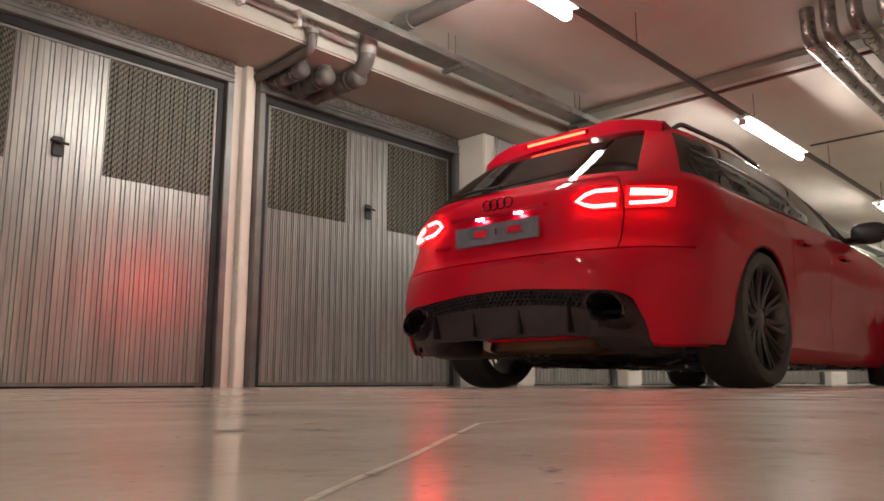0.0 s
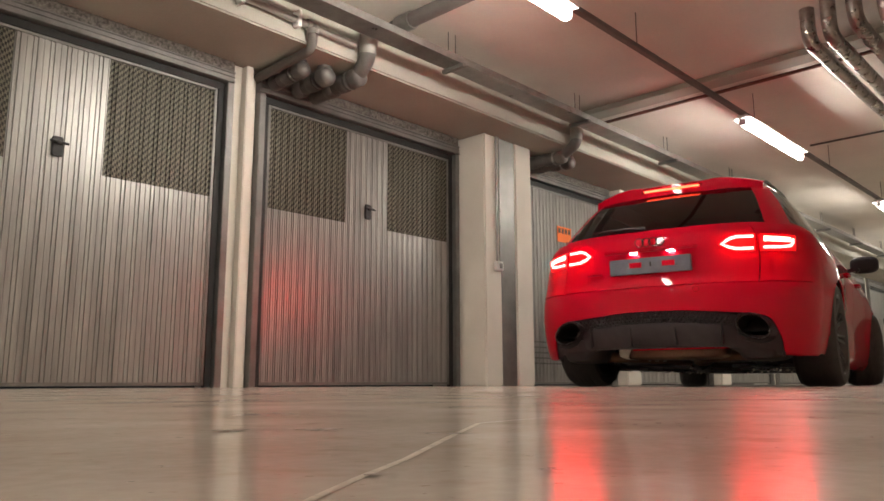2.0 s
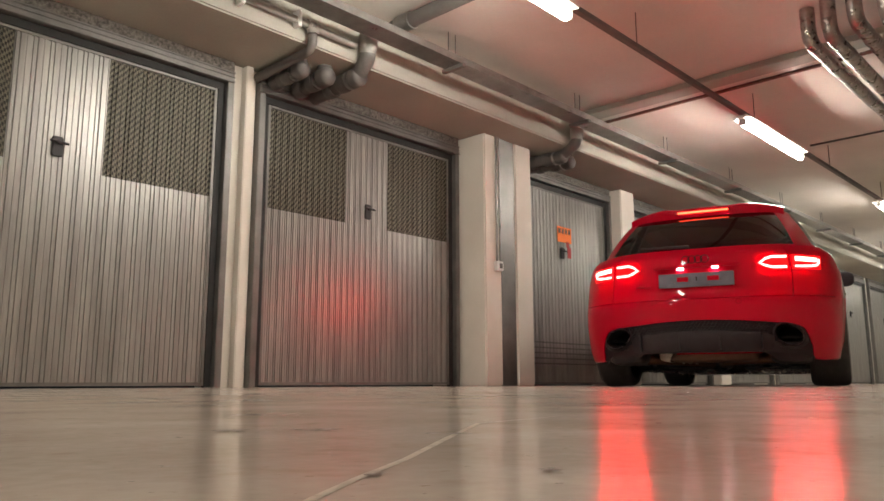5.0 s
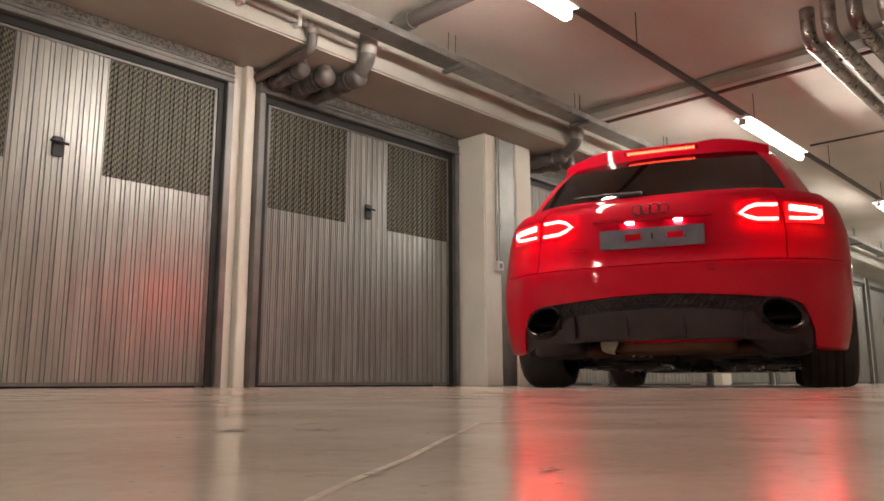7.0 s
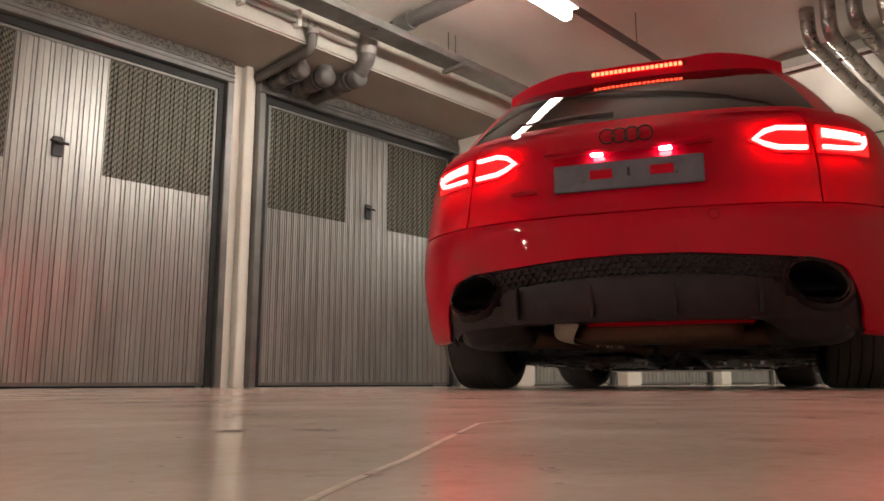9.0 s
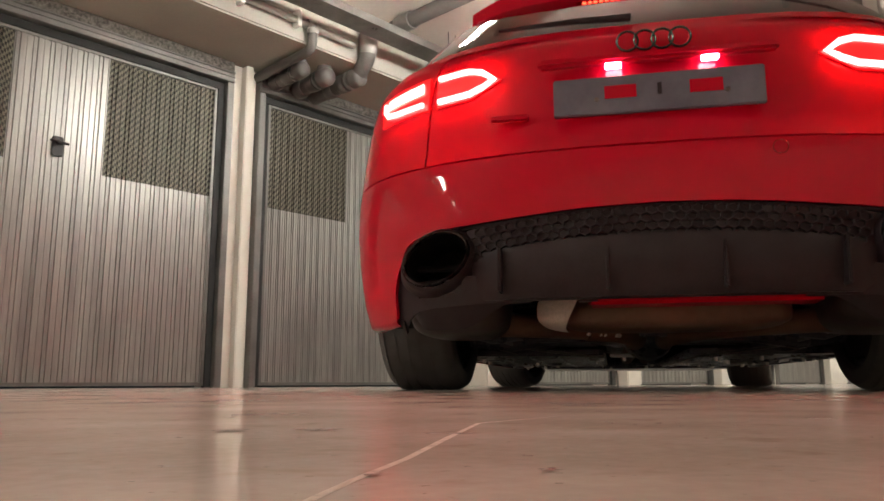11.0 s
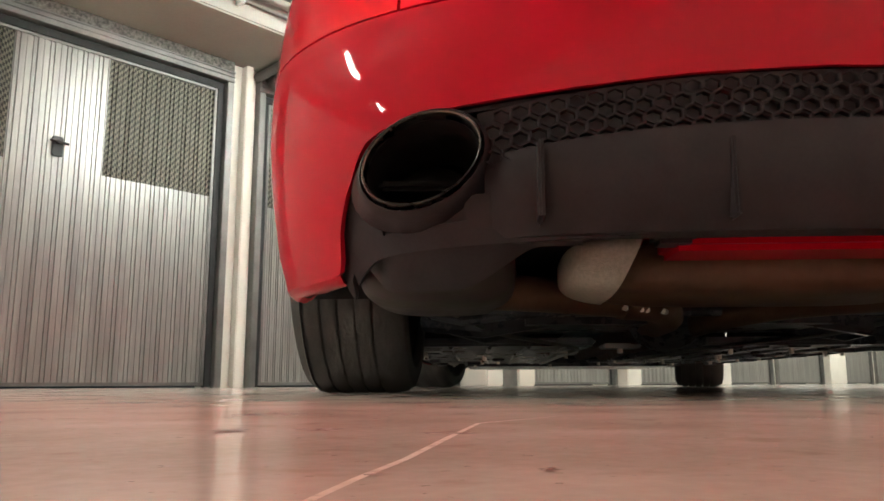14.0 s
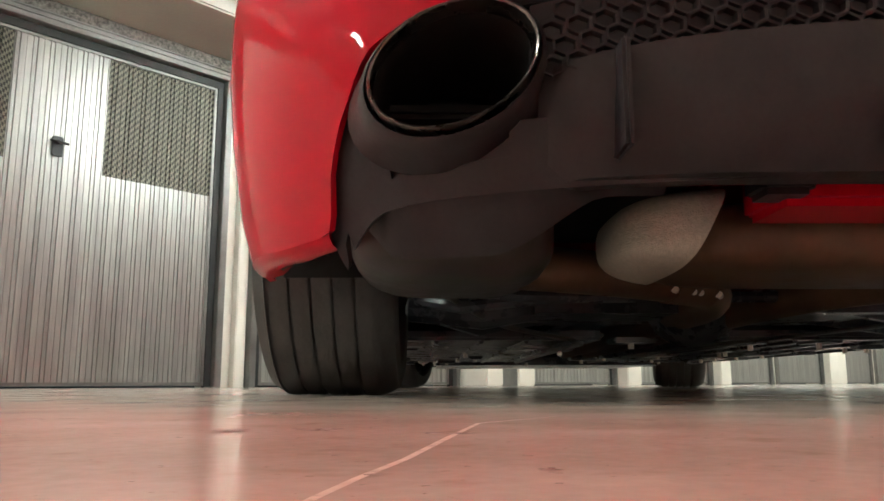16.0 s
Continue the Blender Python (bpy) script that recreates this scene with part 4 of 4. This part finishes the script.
    for a, b in zip(rows, rows[1:]):
        for k in range(8):
            bm.faces.new((a[k], a[(k + 1) % 8], b[(k + 1) % 8], b[k]))
    bm.faces.new(rows[0][::-1])
    bm.faces.new(rows[-1])
    sp = part("roof_spoiler", bm, M_RED, car, "red roof spoiler", smooth=True, angle=40)
    part("light_housing", cuboid(-0.432, -0.41, -0.21, 0.21, 1.352, 1.383, bevel=0.004), M_LENS, sp)
    for k in range(20):
        y = -0.193 + 0.386 * (k + 0.5) / 20
        part("brake_led", cuboid(-0.438, -0.430, y - 0.0065, y + 0.0065, 1.360, 1.375, bevel=0.0015), M_LED_CELL, sp, "glowing red brake light cell")
    w = part("rear_wiper", bar([(-.875, .05, 1.015), (-.862, .2, 1.025), (-.842, .42, 1.028)], [0.012, 0.009, 0.005], seg=8), M_BLACK, car, "black rear wiper", smooth=True)


def ribbon_strip():
    """The dished backing of the grille strip."""
    bm, rows = bmesh.new(), []
    for k in range(41):
        y = -0.50 + k / 40
        zt = 0.462 - 0.034 * (y / 0.45) ** 2
        rows.append([bm.verts.new((rear_skin(y, z).x + dx, y, z)) for z, dx in ((zt, .012), (zt - .02, .019), (zt - .06, .019), (zt - .085, .012))])
    for a, b in zip(rows, rows[1:]):
        for k in range(3):
            bm.faces.new((a[k], a[k + 1], b[k + 1], b[k]))
    return bm


def build_exhaust(car):
    # honeycomb strip, centre panel and fins of the diffuser
    rr = 0.0155
    bm = bmesh.new()
    o, i_, d = [], [], []
    for q in range(6):
        c, n = math.cos(radians(60 * q + 30)), math.sin(radians(60 * q + 30)) * 0.8
        o.append(bm.verts.new((0, rr * c, rr * n)))
        i_.append(bm.verts.new((0.001, rr * .80 * c, rr * .80 * n)))
        d.append(bm.verts.new((0.012, rr * .76 * c, rr * .76 * n)))
    for q in range(6):
        p = (q + 1) % 6
        bm.faces.new((o[q], o[p], i_[p], i_[q]))
        bm.faces.new((i_[q], i_[p], d[p], d[q]))
    strip = part("grille_strip", ribbon_strip(), M_BLACK, car, "black honeycomb grille strip", smooth=True)
    cell = part("grille_cell", bm, M_BLACK, strip)
    for row in range(4):
        for k in range(-17, 18):
            y = k * rr * 1.76 + (row % 2) * rr * 0.88
            z = 0.448 - 0.034 * (y / 0.45) ** 2 - row * rr * 1.22
            q = cell if (row, k) == (0, -17) else new("grille_cell", cell.data)
            q.parent = strip
            q.location = (rear_skin(y, z).x + 0.006, y, z)
    bm, rows = bmesh.new(), []
    for k in range(33):
        y = -0.49 + 0.98 * k / 32
        zt = 0.388 - 0.03 * (y / 0.46) ** 2
        xs = rear_skin(y, 0.36).x + 0.03 * (abs(y) / 0.49) ** 10
        rows.append([bm.verts.new(p) for p in ((xs + .03, y, zt + .002), (xs - .006, y, zt), (xs - .008, y, zt - .012), (xs + .002, y, 0.31), (xs + .02, y, 0.255), (xs + .035, y, 0.238), (xs + .08, y, 0.236))])
    for a, b in zip(rows, rows[1:]):
        for k in range(6):
            bm.faces.new((a[k], a[k + 1], b[k + 1], b[k]))
    part("diffuser_panel", bm, M_BLACK, car, "smooth black diffuser panel", smooth=True)
    for y in (-0.41, -0.14, 0.14, 0.41):
        part("fin", cuboid(-0.996, -0.90, y - .0045, y + .0045, 0.25, 0.368, bevel=.004), M_BLACK, car)
    for s in (1, -1):
        cy, cz = PIPE_Y * s, PIPE_Z
        bm = bmesh.new()
        prof = [(1.0, -0.80), (1.0, -0.955), (1.012, -0.965), (0.99, -0.970), (0.965, -0.968), (0.955, -0.960), (0.95, -0.940)]
        rings = []
        for f, x in prof:
            ring = []
            for k in range(36):
                a = 2 * math.pi * k / 36
                dy, dz = 0.089 * f * math.cos(a), 0.068 * f * math.sin(a)
                ring.append(bm.verts.new((x + 0.10 * dy * s * 1.0, cy + dy, cz + dz - 0.22 * dy * s)))
            rings.append(ring)
        for a, b in zip(rings, rings[1:]):
            for k in range(36):
                bm.faces.new((a[k], a[(k + 1) % 36], b[(k + 1) % 36], b[k]))
        tip = part("exhaust_tip", bm, M_CHROME, car, "dark oval steel tailpipe", smooth=True)
        bm = bmesh.new()
        rings = [[bm.verts.new((x + 0.0082 * f * s * math.cos(2 * math.pi * k / 36), cy + 0.089 * f * math.cos(2 * math.pi * k / 36), cz + 0.068 * f * math.sin(2 * math.pi * k / 36)
                                - 0.019 * f * s * math.cos(2 * math.pi * k / 36))) for k in range(36)] for f, x in ((.949, -.941), (.93, -.70))]
        for k in range(36):
            bm.faces.new((rings[0][k], rings[0][(k + 1) % 36], rings[1][(k + 1) % 36], rings[1][k]))
        part("pipe_wall", bm, M_SOOT_SHADE, tip, "sooty inside of the tailpipe", smooth=True)
        bm = bmesh.new()
        bm.faces.new([bm.verts.new((-0.705, cy + 0.08 * math.cos(2 * math.pi * k / 24), cz + 0.06 * math.sin(2 * math.pi * k / 24))) for k in range(24)])
        part("pipe_core", bm, M_SOOT_SHADE, tip)
        # dark surround moulded into the bumper
        bm = bmesh.new()
        rings = []
        for f, x in ((1.03, -0.88), (1.035, -0.950), (1.055, -0.957), (1.10, -0.952), (1.17, -0.925), (1.33, -0.885)):
            rings.append([bm.verts.new((x + 0.10 * 0.089 * f * math.cos(2 * math.pi * k / 36) * s, cy + 0.089 * f * math.cos(2 * math.pi * k / 36), cz + 0.070 * f * math.sin(2 * math.pi * k / 36) - 0.019 * f * s * math.cos(2 * math.pi * k / 36))) for k in range(36)])
        for a, b in zip(rings, rings[1:]):
            for k in range(36):
                bm.faces.new((a[k], a[(k + 1) % 36], b[(k + 1) % 36], b[k]))
        part("tailpipe_surround", bm, M_BLACK, car, smooth=True)
        # curved black skirt under the tailpipe, and the closed foot of the red corner
        bm, rows = bmesh.new(), []
        for k in range(25):
            y = 0.34 + 0.378 * k / 24
            t = min(1.0, max(0.0, (y - 0.38) / 0.16))
            zb = 0.242 - 0.072 * t * t * (3 - 2 * t)
            zb = min(zb + max(0.0, y - 0.65) * 1.2, 0.235)
            xs = rear_skin(y, 0.27).x + 0.022
            rows.append([bm.verts.new((xs + 0.075 * (j / 6) ** 2, s * y, 0.30 + (zb - 0.30) * j / 6)) for j in range(7)])
        for p, q in zip(rows, rows[1:]):
            for j in range(6):
                bm.faces.new((p[j], p[j + 1], q[j + 1], q[j]))
        part("rear_skirt", bm, M_BLACK, car, "black plastic skirt under the tailpipe", smooth=True)
        bm, rows = bmesh.new(), []
        for k in range(22):
            r = 0.826 + 0.168 * k / 21
            p = rear_point(r, edge_z(r * 0.89) + 0.001)
            turn = math.pi / 2 * (k / 21) ** 1.5
            rows.append([bm.verts.new((p.x + d * math.cos(turn), s * (p.y - d * (0.25 + 0.75 * math.sin(turn))), p.z + dz))
                         for d, dz in ((0.001, 0), (0.005, -0.006), (0.014, -0.012), (0.028, -0.014), (0.045, -0.009), (0.06, 0.006), (0.068, 0.03))])
        for p, q in zip(rows, rows[1:]):
            for j in range(6):
                bm.faces.new((p[j], p[j + 1], q[j + 1], q[j]))
        part("bumper_foot", bm, M_RED, car, "rounded red foot of the bumper corner", smooth=True)
        # rear silencer behind each tip
        bm = bmesh.new()
        bmesh.ops.create_uvsphere(bm, u_segments=28, v_segments=16, radius=1)
        for v in bm.verts:
            p = Vector([math.copysign(abs(q) ** 0.6, q) for q in v.co])
            v.co = Vector((-0.58 + p.x * 0.20, 0.578 * s + p.y * 0.145, 0.232 + p.z * 0.076))
        part("silencer", bm, M_SILENCER, car, "dull steel rear silencer", smooth=True)
        part("exhaust_pipe", bar(rounded([(-0.56, s * .50, .20), (-.50, s * .38, .20), (-.45, s * .27, .197), (-.38, s * .12, .19), (-.20, s * .05, .18), (.4, s * .05, .17), (1.6, s * .05, .165)], .09), 0.036, seg=14), M_RUST, car, "brown heat-stained exhaust pipe", smooth=True)
        part("suspension_arm", bar([(-.02, s * .25, .21), (.0, s * .5, .18), (.02, s * .66, .19)], [0.03, 0.04, 0.03], seg=10), M_UNDER, car, smooth=True)
        part("suspension_arm", bar([(.22, s * .30, .20), (.14, s * .5, .165), (.05, s * .66, .20)], [0.025, 0.03, 0.025], seg=10), M_UNDER, car, smooth=True)
        part("spring", bar([(-.08 + .055 * math.cos(q * .6), s * (.47 + .055 * math.sin(q * .6)), .19 + .004 * q) for q in range(56)], 0.008, seg=6), M_UNDER, car, smooth=True)
        part("underbody_panel", cuboid(0.30, 2.38, min(s * .16, s * .80), max(s * .16, s * .80), 0.135, 0.16, bevel=.008), M_UNDER, car, "black plastic underbody panel")
        for x in (.5, 1.1, 1.7, 2.3):
            part("jacking_pad", cuboid(x - .05, x + .05, s * .74 - .03, s * .74 + .03, .122, .138, bevel=.006), M_UNDER, car)
    clamp = part("clamp", bar([(-.425, .21, .194), (-.385, .13, .191)], 0.0395, seg=16), M_RUST, car, "pipe clamp with bright bolts", smooth=True)
    for f in (0.05, 0.45, 0.6, 1.0):
        c = Vector((-.447, .205, .176)).lerp(Vector((-.407, .115, .172)), f)
        part("clamp_bolt", bar([c + Vector((-.012, .006, 0)), c + Vector((.012, -.006, 0))], 0.0065, seg=8), M_CLAMP, clamp, smooth=True)
    part("clamp_strap", bar([(-.449, .21, .175), (-.405, .11, .171)], 0.004, seg=8), M_CLAMP, clamp, smooth=True)
    # cross box, heat shield and the red floor pan above it
    bm = bmesh.new()
    bmesh.ops.create_uvsphere(bm, u_segments=28, v_segments=16, radius=1)
    for v in bm.verts:
        p = Vector([math.copysign(abs(q) ** 0.45, q) for q in v.co])
        v.co = Vector((-0.56 + p.x * 0.15, -0.04 + p.y * 0.32, 0.225 + p.z * 0.052))
    part("cross_silencer", bm, M_RUST, car, "brown heat-stained silencer box", smooth=True)
    # woven sleeve round the end of the box, cut on the slant
    bm = bmesh.new()
    bmesh.ops.create_uvsphere(bm, u_segments=48, v_segments=32, radius=1)
    for v in bm.verts:
        p = Vector([math.copysign(abs(q) ** 0.55, q) for q in v.co])
        v.co = Vector((-0.58 + p.x * 0.16, 0.080 + p.y * 0.270, 0.232 + p.z * 0.060))
    bmesh.ops.bisect_plane(bm, geom=bm.verts[:] + bm.edges[:] + bm.faces[:], plane_co=(-0.58, 0.236, 0.232), plane_no=(0, 1, 0.5), clear_inner=True)
    part("heat_shield", bm, M_SHIELD, car, "pale woven heat shield", smooth=True)
    part("shield_clip", cuboid(-.86, -.80, .16, .225, .238, .275, bevel=.008), M_BLACK, car, "black shield clip")
    part("boot_floor", cuboid(-.86, -.05, -.66, .66, .328, .345, bevel=.006), M_SOOT_SHADE, car)
    part("floor_pan", cuboid(-.78, -.05, -.30, .215, .300, .325, bevel=.008), M_RED, car, "red painted floor pan")
    part("cross_member", cuboid(-.84, -.72, -.40, .195, .229, .299, bevel=.010), M_RED, car, "red painted cross member")
    rg = random.Random(11)
    for k in range(26):
        x, y = 0.32 + 2.0 * k / 26 + rg.uniform(-.03, .03), rg.uniform(-.72, .72)
        w_, l_ = rg.uniform(.015, .06), rg.uniform(.02, .10)
        part("underbody_bracket", cuboid(x - l_, x + l_, y - w_, y + w_, .120 + rg.uniform(0, .012), .140, bevel=.005), M_UNDER if k % 3 else M_ZINC, car)
        part("bolt", bar([(x, y, .112), (x, y, .136)], .008, seg=6), M_CLAMP, car)
    for s in (1, -1):
        for y in (.24, .36, .48, .60):
            part("panel_rib", bar([(.34, s * y, .134), (1.3, s * (y + .02), .131), (2.34, s * y, .134)], .007, seg=6), M_UNDER, car, smooth=True)
        part("brake_pipe", bar(rounded([(-.25, s * .60, .20), (.05, s * .46, .155), (.35, s * .20, .13), (2.3, s * .19, .13)], .08), .006, seg=6), M_ZINC, car, smooth=True)
        part("stabiliser_link", bar([(-.20, s * .30, .20), (-.16, s * .55, .175), (-.08, s * .64, .20)], .013, seg=8), M_UNDER, car, smooth=True)
    part("stabiliser_bar", bar(rounded([(-.20, .52, .20), (-.27, .40, .185), (-.27, -.40, .185), (-.20, -.52, .20)], .06), .012, seg=8), M_UNDER, car, smooth=True)
    part("rear_subframe", cuboid(-.12, .30, -.42, .42, .17, .25, bevel=.03), M_UNDER, car)
    part("differential", bar([(-.08, 0, .21), (.0, 0, .205), (.12, 0, .205), (.3, 0, .20)], [.05, .09, .10, .05], seg=18), M_UNDER, car, smooth=True)
    part("centre_tunnel", cuboid(.30, 2.4, -.16, .16, .20, .24, bevel=.02), M_UNDER, car)
    part("engine_undertray", cuboid(2.4, 3.5, -.62, .62, .120, .16, bevel=.015), M_UNDER, car, "black engine undertray")


def build_wheel(name, m, side):
    """A wheel about its hub; side +1 shows its face towards +y."""
    w = new(name)
    w.matrix_basis = m
    R, hw = TYRE_R, 0.130
    prof = [(.258, -hw + .01), (.272, -hw - .004), (.298, -hw - .008), (.322, -hw), (.333, -hw + .018)]
    for y in (-.085, -.045, -.005, .035, .075):
        prof += [(R - .001, y - .010), (R, y), (R, y + .024), (R - .009, y + .026), (R - .009, y + .034)]
    prof += [(R - .001, hw - .022), (.333, hw - .018), (.322, hw), (.298, hw + .008), (.272, hw + .004), (.258, hw - .01)]
    part("tyre", lathe([(r, y) for r, y in prof], "y", 72), M_RUBBER, w, "black low-profile tyre", smooth=True, angle=30)
    f = side
    rim = part("rim", lathe([(.257, -.11 * f), (.250, -.10 * f), (.240, 0), (.243, .08 * f), (.257, .112 * f), (.266, .124 * f), (.262, .130 * f), (.254, .120 * f), (.243, .085 * f)], "y", 60), M_RIM, w, "black alloy rim", smooth=True)
    for k in range(20):
        a = 2 * math.pi * k / 20 + (0.06 if k % 2 else -0.06)
        c, s = math.cos(a), math.sin(a)
        part("spoke", bar([(.055 * c, .085 * f, .055 * s), (.14 * c, .093 * f, .14 * s), (.252 * c, .116 * f, .252 * s)], [.012, .0085, .008], seg=6), M_RIM, rim, smooth=True)
    part("hub_cap", lathe([(.0, .098 * f), (.03, .098 * f), (.055, .09 * f), (.07, .075 * f), (.07, .02 * f)], "y", 28), M_RIM, rim, smooth=True)
    part("brake_disc", lathe([(.06, .03 * f), (.165, .03 * f), (.165, .01 * f), (.06, .01 * f)], "y", 40), M_DISC, w, "steel brake disc", smooth=True)
    return w


car = thing("estate_car", "lowered glossy red estate car with lit brake lights", "car")
build_lower(car)
build_upper(car)
build_rear(car)
build_exhaust(car)
build_handles(car)
wheels = []
for cx in WHEELS.values():
    for s in (1, -1):
        wh = build_wheel("wheel", pose(cx, s * 0.810, TYRE_R), s)
        wh.parent = car
        wheels.append((wh, cx, s))

# ------------------------------------------------------------ what moves
# seconds, place of the plate on the floor plan, heading in degrees
DRIVE = [(0, 2.868, 2.341, 0.6), (0.5, 2.996, 2.36, 1.5), (1.0, 3.301, 2.344, 2.8), (1.5, 3.789, 2.304, 5.7), (2.0, 4.347, 2.302, 9.8),
         (2.5, 4.88, 2.348, 13.6), (3.0, 5.167, 2.399, 15.2), (3.5, 5.21, 2.401, 16.2), (4.2, 5.212, 2.401, 16.2), (4.9, 5.209, 2.401, 16.2),
         (5.4, 5.002, 2.337, 16.3), (6.0, 4.51, 2.21, 16.8), (6.5, 3.993, 2.034, 17.4), (7.0, 3.5, 1.838, 19.6), (7.5, 3.084, 1.663, 19.7),
         (8.0, 2.743, 1.508, 21.2), (8.5, 2.5, 1.391, 22.2), (9.0, 2.351, 1.315, 23.1), (10.0, 2.07, 1.122, 26.8), (10.75, 1.815, 0.935, 29.8),
         (11.5, 1.541, 0.731, 33.1), (12.0, 1.424, 0.615, 34.7), (12.5, 1.346, 0.54, 36.1), (13.0, 1.265, 0.455, 37.4), (13.5, 1.187, 0.376, 38.8),
         (14.0, 1.123, 0.302, 40.0), (14.5, 1.067, 0.237, 40.9), (15.0, 1.033, 0.192, 41.7), (15.5, 0.992, 0.141, 42.3), (16.0, 0.936, 0.065, 43.7)]
PLATE_X = -0.985


def motions():
    rows, spin, turn = [], [], []
    for t, px, py, h in DRIVE:
        a = radians(h)
        rows.append((t, px - PLATE_X * math.cos(a), py - PLATE_X * math.sin(a), h))
    walk(car, [(t, pose(x, y, 0, 0, 0, h)) for t, x, y, h in rows])
    roll, steer = [0.0], []
    for (t0, x0, y0, h0), (t1, x1, y1, h1) in zip(rows, rows[1:]):
        a = radians((h0 + h1) / 2)
        ds = (x1 - x0) * math.cos(a) + (y1 - y0) * math.sin(a)
        roll.append(roll[-1] + ds / TYRE_R)
        steer.append(max(-14, min(14, math.degrees(math.atan(2.808 * radians(h1 - h0) / ds)) if abs(ds) > 0.04 else (steer[-1] if steer else 0))))
    steer.append(steer[-1])
    for wh, cx, s in wheels:
        wr = []
        for k, (t, x, y, h) in enumerate(rows):
            st = steer[k] if cx > 1 else 0
            wr.append((t, roll[k], st))
        full = []
        for (t0, r0, s0), (t1, r1, s1) in zip(wr, wr[1:]):
            n = max(1, math.ceil(abs(r1 - r0) / radians(60)))
            full += [(t0 + (t1 - t0) * q / n, r0 + (r1 - r0) * q / n, s0 + (s1 - s0) * q / n) for q in range(n)]
        full.append(wr[-1])
        walk(wh, [(t, pose(cx, s * 0.810, TYRE_R, 0, math.degrees(r), st)) for t, r, st in full])


motions()
